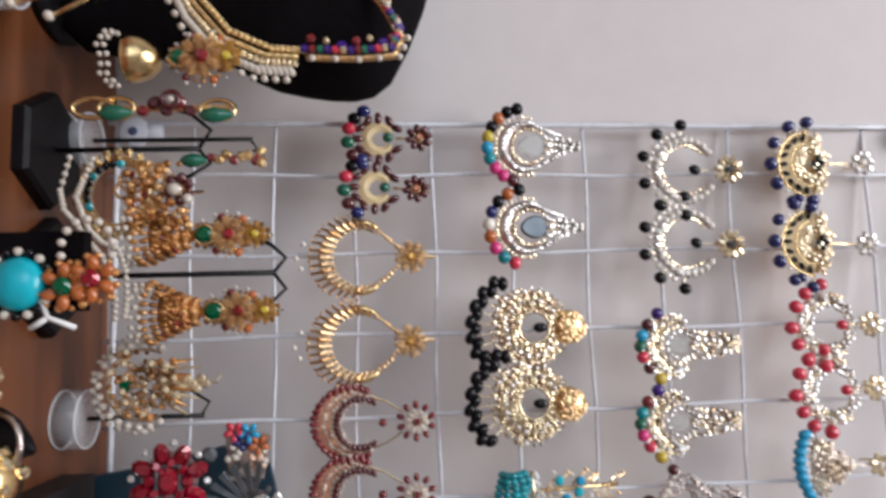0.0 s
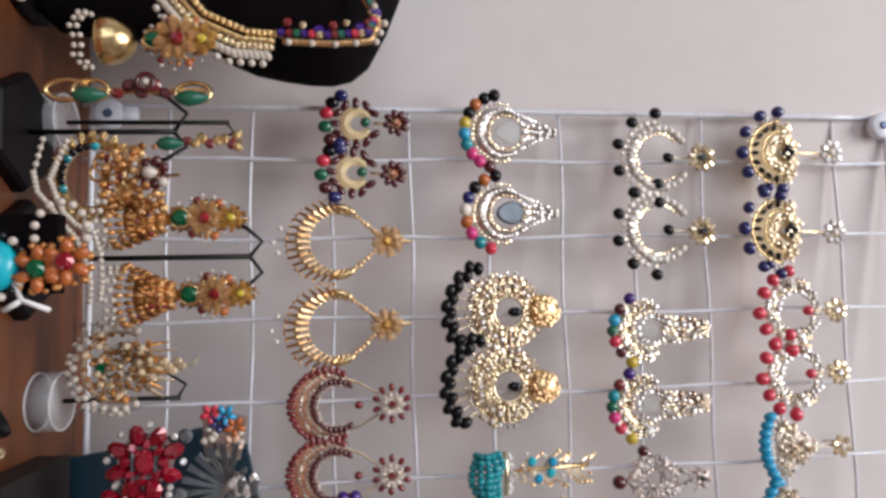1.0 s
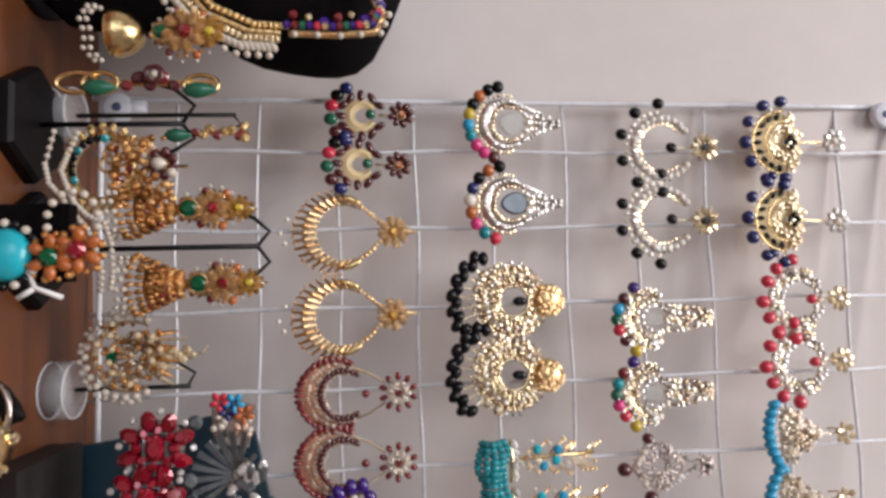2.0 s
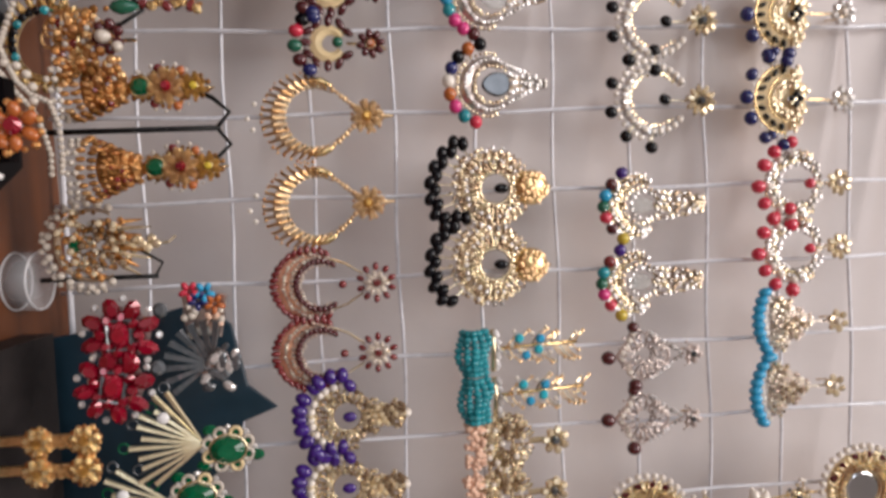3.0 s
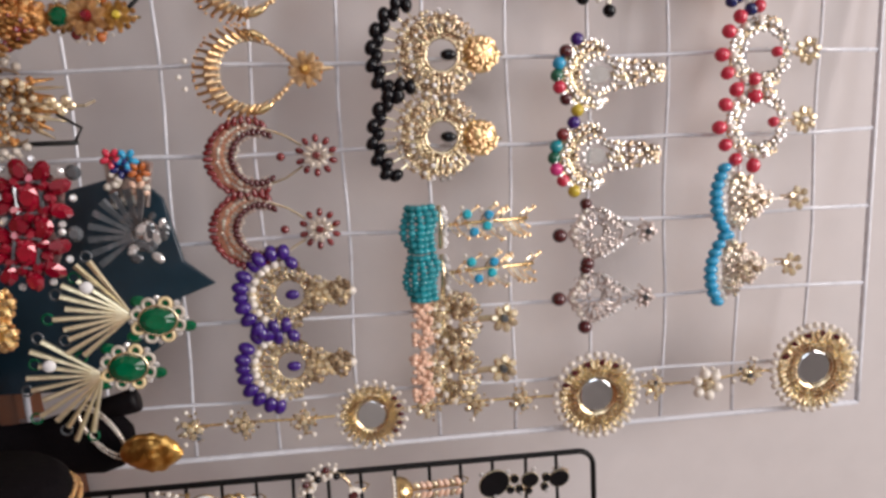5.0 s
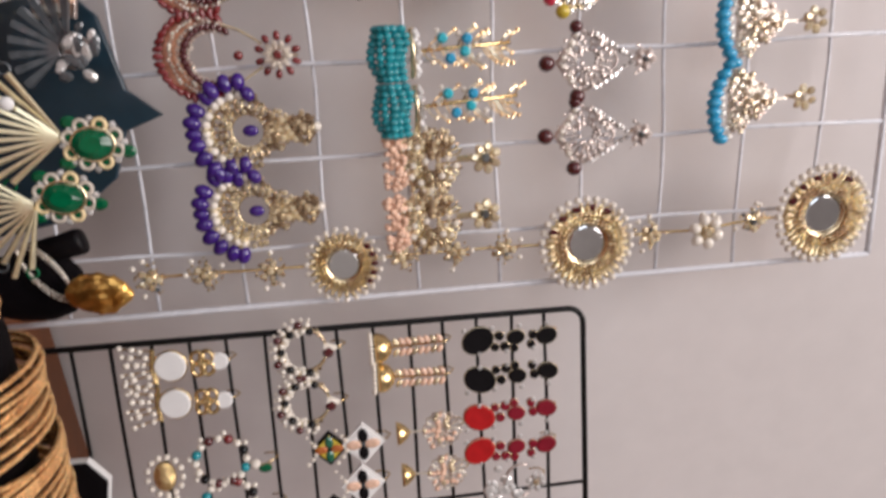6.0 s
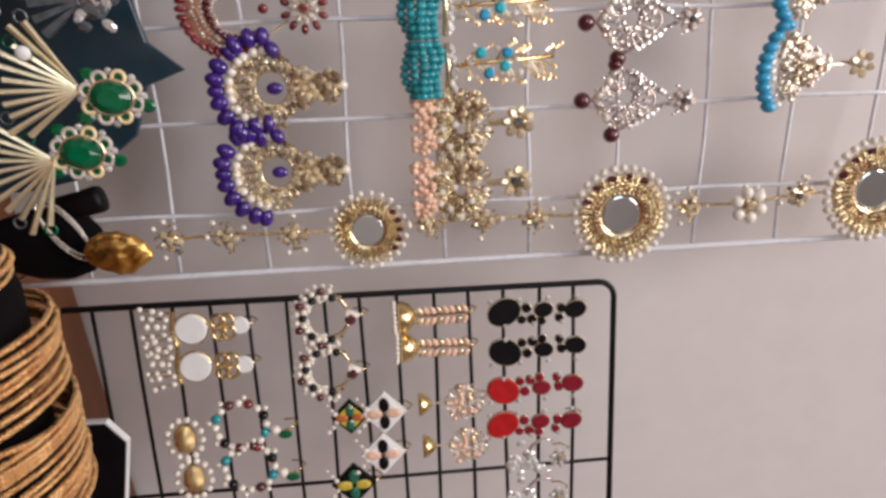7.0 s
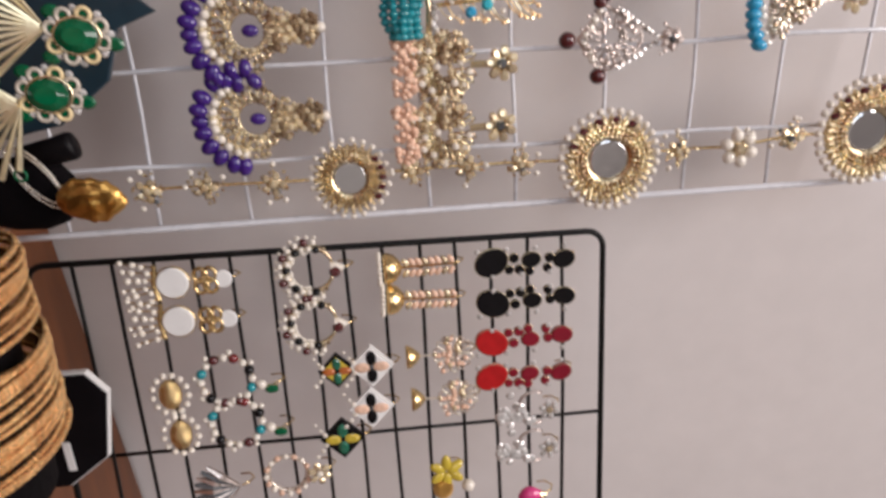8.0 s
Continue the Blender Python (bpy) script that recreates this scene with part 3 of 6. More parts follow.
# ---- white panel, second row ----
def mirror_drop_earring(x, z, glass, mats, turn, label):
    t = thing("earring", panel_pose(x, z, 0.006, turn), label, "earring", "rainbow bead pair")
    s = Shape().crescent(0.0118, 0.0086, 0.0025, 140, 0.001, 0.0016)
    part("crescent", s, SILVER, t, "", True)
    sprinkle(t, "stones", CRYSTAL, ring_spots(0.0105, 26, -135, 135, 0.001), 0.0010, 13)
    sprinkle(t, "crystals", CHAMP, ring_spots(0.0130, 24, -110, 110) + ring_spots(0.0078, 20, -140, 140, 0.002), 0.0009, 12)
    tear = [(0.0052 * math.sin(a) * (1 - 0.18 * math.cos(a)), 0.0035 - 0.0062 * math.cos(a)) for a in [2 * math.pi * k / 18 for k in range(18)]]
    part("glass_drop", Shape().plate(tear, 0.0, -0.0022, 0.0008), glass, t, "mirror glass drop")
    for k, m in enumerate(mats):
        a = -80 + 150 * k / (len(mats) - 1)
        px, pz = down(a, 0.0168)
        bead("bead", m, t, (px, -0.002, pz), 0.0029, (1.05, 0.9, 0.95))
    spots = [(w * (1 - k / 10) * 0.0075, 0.009 + 0.0165 * k / 10) for k in range(10) for w in (-1, -0.5, 0, 0.5, 1)]
    part("stud", Shape().plate([(-0.0045, 0.009), (0.0045, 0.009), (0.001, 0.026), (-0.001, 0.026)], 0.001, -0.0002, 0.0002), BRUSHED, t)
    sprinkle(t, "stud_stones", CRYSTAL, spots, 0.00105, 14, 0.0005, 0.002)
    hook(t, 0.0225)


MIX1 = [BLACKB, BLACKB, ORANGEB, BLACKB, YELLOWB, BLUEB, TEAL, PINKB, PINKB, BROWNB]
MIX2 = [BLACKB, ORANGEB, BLACKB, NAVY, PEARL, ORANGEB, PINKB, TEAL, REDB]
mirror_drop_earring(-0.0315, 1.0003, GLASSY, MIX1, 0, "crystal drop earring with rainbow beads and clear mirror")
mirror_drop_earring(0.0050, 1.0000, SMOKE, MIX2, 0, "crystal drop earring with rainbow beads and smoky mirror")


def black_bead_earring(x, z):
    t = thing("earring", panel_pose(x, z), "gold filigree earring edged with black beads", "earring", "black bead gold pair")
    part("ring", Shape().tube(ring(0.0068, 26, -0.001, 0, 0.001), 0.0008, 6, True), PALE, t, smooth=True)
    part("crescent", Shape().crescent(0.0158, 0.0080, 0.002, 140, 0.001, 0.0008), BRUSHED, t, "")
    wire_fan(t, "filigree", PALE, 0.0075, 0.0162, 26, -150, 150, 0.001, 0.0005)
    sprinkle(t, "stones", CHAMP, ring_spots(0.0080, 20, lift=0.001) + ring_spots(0.0104, 28, -165, 165, 0.001) + ring_spots(0.0130, 34, -150, 150) + ring_spots(0.0152, 36, -125, 125) + ring_spots(0.0176, 24, -80, 80), 0.00110, 15, 0.0008)
    sprinkle(t, "bright_stones", CRYSTAL, ring_spots(0.0118, 22, -150, 150) + ring_spots(0.0166, 20, -110, 110), 0.0009, 16, 0.0008, 0.0026)
    bead("centre_bead", BLACKB, t, (0, -0.002, 0.0035), 0.0022, (1.0, 0.8, 1.5), 0)
    rnd = random.Random(8)
    for k in range(15):
        a = -57 + 100 * k / 14
        px, pz = down(a, 0.0238 + 0.0022 * math.cos(radians(a * 1.5)) + (0.0014 if k % 2 else -0.0011))
        bead("bead", BLACKB, t, (px, -0.002 - 0.0012 * (k % 2), pz), 0.0026, (1.25, 1, 0.92), radians(a * 0.5 + 30))
    for k in range(9):
        a = -54 + 12 * k
        p, q = down(a, 0.0172), down(a, 0.0232)
        part("loop", Shape().tube([(p[0], -0.001, p[1]), (q[0], -0.002, q[1])], 0.0004, 4), PALE, t)
    dome = part("dome_stud", Shape().lathe((0, 0, 0), [(0.0076, 0), (0.0074, 0.0018), (0.006, 0.0038), (0.0035, 0.005), (0.0008, 0.0055)], 20), GOLD, t, smooth=True)
    dome.matrix_basis = pose(0, 0.001, 0.0166, 90)
    s = Shape()
    for k in range(70):
        a, q = rnd.uniform(0, 6.28), math.sqrt(rnd.uniform(0, 1))
        s.ball((0.0072 * q * math.cos(a), 0.001 - 0.0055 * math.sqrt(max(0.0, 1 - q * q * 0.95)), 0.0166 + 0.0072 * q * math.sin(a)), 0.0009, n=6, m=4)
    tagged(part("dome_grain", s, MATTE, t), kind="stuff")
    hook(t, 0.0225)
    return t


b2 = black_bead_earring(0.0489, 1.0008)
pair(b2, panel_pose, (0.0810, 0.9997), 4)


def turquoise_tassel_earring(x, z, up, tilt):
    t = thing("earring", panel_pose(x, z, 0.007), "gold branch earring with turquoise seed bead tassel", "earring", "turquoise tassel pair")
    for i in range(5):
        for k in range(8):
            xx = -0.0088 + 0.0025 * k
            zz = (-0.0056 + 0.0028 * i) * (1 - 0.30 * abs((k - 3.2) / 4) ** 3) + 0.0005 * math.sin(k)
            bead("bead", TEAL, t, (xx, -0.003 - 0.0045 * math.sin(math.pi * (i + 0.5) / 5) - 0.0006 * math.sin(k * 2.1 + i), zz + 0.0006 * math.cos(k * 0.9 + i * 1.3)), 0.0019, (0.80, 1, 1.05 + 0.12 * math.sin(k + 2 * i)))
    s = Shape().tube([(-0.009, -0.001, 0.0088), (0, -0.001, 0.0095), (0.009, -0.001, 0.0088)], 0.0012, 6)
    part("bar", s, PALE, t, smooth=True)
    sprinkle(t, "bar_stones", CRYSTAL, [(-0.008 + 0.0016 * k, 0.0102 + 0.0008 * (k % 2)) for k in range(11)], 0.0014, 17)
    s = Shape().tube([(tilt * 0.2, 0, 0.009), (tilt * 0.6, -0.001, up * 0.5), (tilt, -0.001, up)], 0.0008, 5)
    rnd = random.Random(3)
    for k in range(24):
        z0 = 0.013 + (up - 0.013) * k / 24
        f = (z0 - 0.009) / (up - 0.009)
        q = rnd.choice((-1, 1)) if k % 3 else (-1) ** k
        ln = 0.0075 * (0.6 + 0.4 * math.sin(3 * f)) * rnd.uniform(0.6, 1.15)
        tw = Shape().tube([(tilt * f, -0.001, z0), (tilt * f + q * ln * 0.6, -0.002, z0 + ln * 0.35), (tilt * f + q * ln, -0.001, z0 + ln * 0.9)], 0.0004, 4)
        part("twig", tw.ball((tilt * f + q * ln, -0.001, z0 + ln * 0.9), 0.0009, n=6, m=4), MATTE if k % 3 else CHAMP, t)
    part("branch", s, GOLD, t, smooth=True)
    for k, (bx, bz) in enumerate(((-0.004, 0.44), (0.0035, 0.5), (0.0015, 0.62), (-0.003, 0.64))):
        bead("turquoise_bead", BLUEB if k % 2 else TURQ, t, (tilt * bz + bx, -0.003, up * bz), 0.0021, kind="gem")
    sprinkle(t, "pearls", PEARL, [(rnd.uniform(-0.008, 0.008), rnd.uniform(0.012, up * 0.75)) for _ in range(12)], 0.0011, 18)
    hook(t, up - 0.004)


turquoise_tassel_earring(0.1180, 0.9893, 0.046, -0.002)
turquoise_tassel_earring(0.1385, 0.9896, 0.048, -0.003)


def peach_cluster_earring(x, z):
    t = thing("earring", panel_pose(x, z), "gold filigree earring with peach bead cluster", "earring", "peach bead pair")
    rnd = random.Random(21)
    for k in range(64):
        bead("bead", PEACH, t, (rnd.uniform(-0.0115, 0.0115), -0.002 - rnd.uniform(0, 0.003), -0.0138 + rnd.uniform(-0.0030, 0.0045)), rnd.uniform(0.0010, 0.0016))
    part("crescent", Shape().crescent(0.0115, 0.005, 0.004, 150, 0.001, 0.0010), BRUSHED, t, "")
    wire_fan(t, "filigree", PALE, 0.004, 0.0125, 26, -170, 170, 0.001, 0.00055)
    spots = [(rnd.uniform(-0.0125, 0.0125), rnd.uniform(-0.011, 0.010)) for _ in range(110)]
    sprinkle(t, "stones", CHAMP, [p for p in spots if math.hypot(*p) < 0.0135], 0.0012, 22, 0.0005, 0.0025)
    sprinkle(t, "pearls", PEARL, [p for p in spots[::5] if math.hypot(*p) < 0.0135], 0.0012, 23, 0.0005, 0.003)
    part("link", Shape().tube([(0, -0.001, 0.011), (0, -0.001, 0.019)], 0.0014, 5), PALE, t)
    flower(t, 0.0222, 0.0065, CHAMP, SMOKE, 7)
    hook(t, 0.024)
    return t


b4 = peach_cluster_earring(0.1585, 1.0020)
pair(b4, panel_pose, (0.1821, 1.0010), -3)


# ---- white panel, third row ----
def crystal_hoop_earring(x, z):
    t = thing("earring", panel_pose(x, z), "crystal hoop earring with black bead fringe", "earring", "crystal hoop pair")
    arc = [down(-150 + 300 * k / 30, 0.0135) for k in range(31)]
    part("hoop", Shape().tube([(p[0], 0, p[1]) for p in arc], 0.0009, 6), PALE, t, smooth=True)
    s = Shape()
    for k in range(24):
        a = -142 + 284 * k / 23
        px, pz = down(a, 0.0138)
        s.gem((px, -0.0008, pz), 0.0016, 0.0028, 0.0020, -radians(a), 8)
    part("crystals", s, CRYSTAL, t)
    for p in ring_spots(0.0138, 21, -150, 150):
        bead("pearl", PEARL, t, (p[0], -0.0022, p[1]), 0.0015, (1, 0.9, 1))
    sprinkle(t, "pearls", PEARL, ring_spots(0.0172, 16, -88, 88), 0.0014, 25)
    sprinkle(t, "gold_grains", PALE, ring_spots(0.0112, 26, -140, 140), 0.0009, 26)
    for k in range(6):
        a = -86 + 172 * k / 5
        px, pz = down(a, 0.0208)
        bead("bead", BLACKB, t, (px, -0.002, pz), 0.0027, (1, 0.9, 1.05), radians(30))
        p2 = down(a, 0.0145)
        part("loop", Shape().tube([(px, -0.002, pz), (p2[0], -0.001, p2[1])], 0.0005, 4), PALE, t)
    bead("centre_bead", BLACKB, t, (0, -0.002, 0.004), 0.0024, (1, 0.8, 1.15), 0.5)
    part("link", Shape().tube([(0, -0.001, 0.0055), (0, -0.001, 0.015)], 0.0004, 4), PALE, t)
    flower(t, 0.0198, 0.0072, CHAMP, SMOKE, 10)
    hook(t, 0.0215)
    return t


c1 = crystal_hoop_earring(-0.0204, 1.0745)
pair(c1, panel_pose, (0.0128, 1.0732), 3)


def long_drop_earring(x, z, mats):
    t = thing("earring", panel_pose(x, z), "long pale gold earring with a row of coloured beads", "earring", "coloured bead long pair")
    part("crescent", Shape().crescent(0.0125, 0.0095, 0.004, 105, 0.001, 0.0013), PALE, t, "")
    wire_fan(t, "filigree", PALE, 0.0098, 0.0135, 18, -110, 110, 0.001, 0.0005)
    sprinkle(t, "stones", CHAMP, ring_spots(0.0125, 26, -125, 125) + ring_spots(0.0105, 22, -120, 120, 0.002) + ring_spots(0.0080, 18, -150, 150, 0.003), 0.0010, 27)
    sprinkle(t, "crystals", CRYSTAL, ring_spots(0.0140, 24, -110, 110) + ring_spots(0.0115, 24, -120, 120, 0.001) + ring_spots(0.0062, 14, lift=0.004), 0.0010, 24, 0.0005, 0.0026)
    for k, m in enumerate(mats):
        f = -1 + 2 * k / (len(mats) - 1)
        bead("bead", m, t, (0.0142 * f, -0.002, -0.0145 + 0.0085 * f * f), 0.0028, (1, 0.9, 1))
    glass = [(0.0035 * math.cos(a), 0.003 + 0.0055 * math.sin(a)) for a in [2 * math.pi * k / 14 for k in range(14)]]
    part("glass_drop", Shape().plate(glass, 0, -0.0014, 0.0005), GLASSY, t)
    spots = [(w * 0.0056 * (1 - 0.45 * k / 14), 0.010 + 0.022 * k / 14) for k in range(14) for w in (-1, -0.5, 0, 0.5, 1)]
    part("stud", Shape().plate([(-0.0012, 0.009), (0.0012, 0.009), (0.0012, 0.033), (-0.0012, 0.033)], 0.001, -0.0002, 0.0002), BRUSHED, t)
    sprinkle(t, "stud_stones", CHAMP, spots, 0.0010, 28, 0.0006, 0.002)
    sprinkle(t, "stud_crystals", CRYSTAL, spots[::2], 0.0009, 29, 0.0009, 0.003)
    part("side_leaf", Shape().tube([(0.006, 0, -0.002), (0.0105, -0.002, 0.003), (0.012, -0.001, 0.007)], [0.0005, 0.0013, 0.0003], 6), CRYSTAL, t)
    hook(t, 0.030)


long_drop_earring(0.0583, 1.0631, [PURPLE, BROWNB, BLUEB, GREENB, REDB, BROWNB, YELLOWB])
long_drop_earring(0.0917, 1.0615, [PURPLE, MAROON, TEAL, GREENB, PINKB, REDB, YELLOWB])


def silver_garnet_earring(x, z):
    t = thing("earring", panel_pose(x, z), "silver filigree kite earring with garnet beads", "earring", "silver garnet pair")
    rnd = random.Random(31)
    part("frame", Shape().tube([(-0.012, 0, -0.003), (0, 0, 0.019), (0.012, 0, -0.003), (0, 0, -0.012)], 0.0008, 6, True), SILVER, t)
    wire_fan(t, "filigree", SILVER, 0.004, 0.0108, 18, -180, 180, 0.0, 0.00032)
    spots = [(rnd.uniform(-0.0115, 0.0115), rnd.uniform(-0.011, 0.009)) for _ in range(90)]
    sprinkle(t, "stones", SILVER, [p for p in spots if abs(p[0]) < 0.0118 - max(0, p[1]) * 0.6 and math.hypot(*p) < 0.0125], 0.00075, 32, 0.0005, 0.002)
    part("arch", Shape().tube([(0.0062 * math.cos(a), -0.001, 0.001 + 0.0105 * math.sin(a)) for a in [math.pi * k / 14 for k in range(15)]], 0.0006, 5), SILVER, t, smooth=True)
    sprinkle(t, "pearls", PEARL, [(-0.010 + 0.0028 * k, -0.0105 + 0.006 * abs(k - 3.5) / 3.5) for k in range(8)], 0.0014, 33)
    bead("bead", BROWNB, t, (0, -0.002, -0.0165), 0.0032)
    bead("bead", BROWNB, t, (0.0128, -0.002, -0.0045), 0.0031)
    bead("bead", BROWNB, t, (-0.0130, -0.002, -0.0050), 0.0026)
    flower(t, 0.0222, 0.0046, SILVER, SMOKE, 5, base=SILVER)
    sprinkle(t, "stud_stones", SILVER, [(q * (0.0052 - 0.0010 * k), 0.0195 + 0.0014 * k) for q in (-1, -0.4, 0.4, 1) for k in range(5)], 0.0008, 35)
    sprinkle(t, "arm_stones", CRYSTAL, [(q * 0.010 * (1 - k / 8), 0.003 + 0.016 * k / 8) for q in (-1, 1) for k in range(8)], 0.0011, 34)
    hook(t, 0.024)
    return t


c3 = silver_garnet_earring(0.1245, 1.0655)
pair(c3, panel_pose, (0.1526, 1.0647), 2)


# ---- white panel, top row ----
def navy_fan_earring(x, z):
    t = thing("earring", panel_pose(x, z), "gold fan earring with black stones and navy beads", "earring", "navy bead fan pair")
    part("fan", Shape().crescent(0.0150, 0.0022, 0.0030, 94, 0.001, 0.0012), CREAM, t, "cream and gold fan")
    part("rim", Shape().tube([(*down(a, 0.0152)[:1], -0.0006, down(a, 0.0152)[1]) for a in range(-94, 95, 8)], 0.0005, 6), GOLD, t, smooth=True)
    part("inner_rim", Shape().tube([(down(a, 0.0104, 0.001)[0], -0.0018, down(a, 0.0104, 0.001)[1]) for a in range(-94, 95, 8)], 0.0003, 6), GOLD, t, smooth=True)
    s = Shape()
    for k in range(9):
        a = -80 + 20 * k
        px, pz = down(a, 0.0127)
        s.gem((px, -0.0008, pz), 0.0011, 0.0019, 0.0014, -radians(a), 8)
    part("black_stones", s, BLACKB, t)
    sprinkle(t, "stones", CHAMP, ring_spots(0.0080, 17, -92, 92, 0.001) + ring_spots(0.0057, 11, -90, 90, 0.001) + [(-0.014 + 0.0031 * k, 0.0036) for k in range(10)], 0.0010, 36, deep=0.0018)
    s = Shape()
    for q in ((-0.0021, 0.0035), (0.0021, 0.0035), (0, 0.0014), (0, 0.0056)):
        s.gem((q[0], -0.0018, q[1]), 0.0016, 0.0016, 0.0014, 0.3, 6)
    part("cluster_stone", s, BLACKB, t)
    part("upper_fan", Shape().plate([(-0.0140, 0.002), (0.0140, 0.002), (0.0118, 0.0072), (0.0082, 0.0060), (0.0050, 0.0105), (0.0, 0.0085), (-0.0050, 0.0105), (-0.0082, 0.0060), (-0.0118, 0.0072)], 0.001, -0.0004, 0.0004), CREAM, t)
    rnd = random.Random(38)
    sprinkle(t, "crystals", CHAMP, [(q, rnd.uniform(0.0015, 0.0095 - abs(q) * 0.28)) for q in [-0.0125 + 0.00072 * k for k in range(36)]], 0.0010, 38, 0.0003, 0.0022)
    fringe(t, [NAVY], 7, 0.0200, -88, 88, 0.0029, s=(1.1, 0.95, 1))
    bead("bead", NAVY, t, (0.0165, -0.003, -0.008), 0.0023)
    sprinkle(t, "pearls", PEARL, ring_spots(0.0172, 14, -90, 90), 0.0009, 37)
    part("link", Shape().tube([(0, -0.001, 0.005), (0, -0.001, 0.020)], 0.0005, 4), GOLD, t)
    flower(t, 0.0245, 0.0064, CRYSTAL, PEARL, 8)
    hook(t, 0.0262)
    return t


d1 = navy_fan_earring(-0.0233, 1.1351)
pair(d1, panel_pose, (0.0135, 1.1343), 3)


def red_hoop_earring(x, z):
    t = thing("earring", panel_pose(x, z), "gold hoop earring with red bead fringe", "earring", "red bead hoop pair")
    part("hoop", Shape().tube(ring(0.0105, 28), 0.0008, 6, True), PALE, t, smooth=True)
    sprinkle(t, "stones", CHAMP, ring_spots(0.0105, 30) + ring_spots(0.0126, 22, -110, 110), 0.00115, 39)
    wire_fan(t, "filigree", PALE, 0.0095, 0.0150, 22, -125, 125, 0.0, 0.0006)
    sprinkle(t, "crystals", CRYSTAL, ring_spots(0.0140, 24, -105, 105) + ring_spots(0.0118, 30) + ring_spots(0.0092, 22), 0.0011, 45, 0.0004, 0.0024)
    bead("centre_bead", REDB, t, (0, -0.002, 0.006), 0.0024)
    part("link", Shape().tube([(0, -0.001, 0.0075), (0, -0.001, 0.017)], 0.0004, 4), PALE, t)
    fringe(t, [REDB], 7, 0.0184, -80, 80, 0.0030, s=(1, 0.9, 1.05), caps=PEARL)
    flower(t, 0.0192, 0.0062, CHAMP, CRYSTAL, 8)
    hook(t, 0.0212)
    return t


d2 = red_hoop_earring(0.0513, 1.1378)
pair(d2, panel_pose, (0.0806, 1.1374), -2)


def blue_string_earring(x, z, slope):
    t = thing("earring", panel_pose(x, z), "rose gold mesh earring with sky blue bead string", "earring", "sky blue string pair")
    for k in range(9):
        f = -1 + 2 * k / 8
        bead("bead", BLUEB, t, (0.0145 * f, -0.003, -0.0165 + 0.0045 * f * f + slope * f * 0.002), 0.0029, (0.78, 0.9, 1.05), radians(12 * f))
    sprinkle(t, "pearls", PEARL, [(0.0135 * (-1 + 2 * k / 9), -0.0125 + 0.004 * (-1 + 2 * k / 9) ** 2) for k in range(10)], 0.0012, 40)
    rnd = random.Random(41)
    spots = [(rnd.uniform(-0.0125, 0.0125), rnd.uniform(-0.010, 0.010)) for _ in range(190)]
    spots = [p for p in spots if abs(p[0]) < 0.0125 - max(0, p[1] + 0.004) * 0.75]
    part("mesh_back", Shape().plate([(-0.0115, -0.009), (0.0115, -0.009), (0.0115, -0.004), (0.003, 0.009), (-0.003, 0.009), (-0.0115, -0.004)], 0.001, 0.0, 0.0003), ROSE, t)
    sprinkle(t, "mesh", ROSE, spots, 0.0009, 42, 0.0004, 0.0022)
    sprinkle(t, "stones", CHAMP, spots[::3], 0.0010, 43, 0.0004, 0.003)
    part("link", Shape().tube([(0, -0.001, 0.009), (0, -0.001, 0.018)], 0.0007, 4), ROSE, t)
    flower(t, 0.0212, 0.0055, CHAMP, PEARL, 6, base=ROSE)
    hook(t, 0.0225)


blue_string_earring(0.1135, 1.1345, 0.6)
blue_string_earring(0.1430, 1.1328, -0.6)


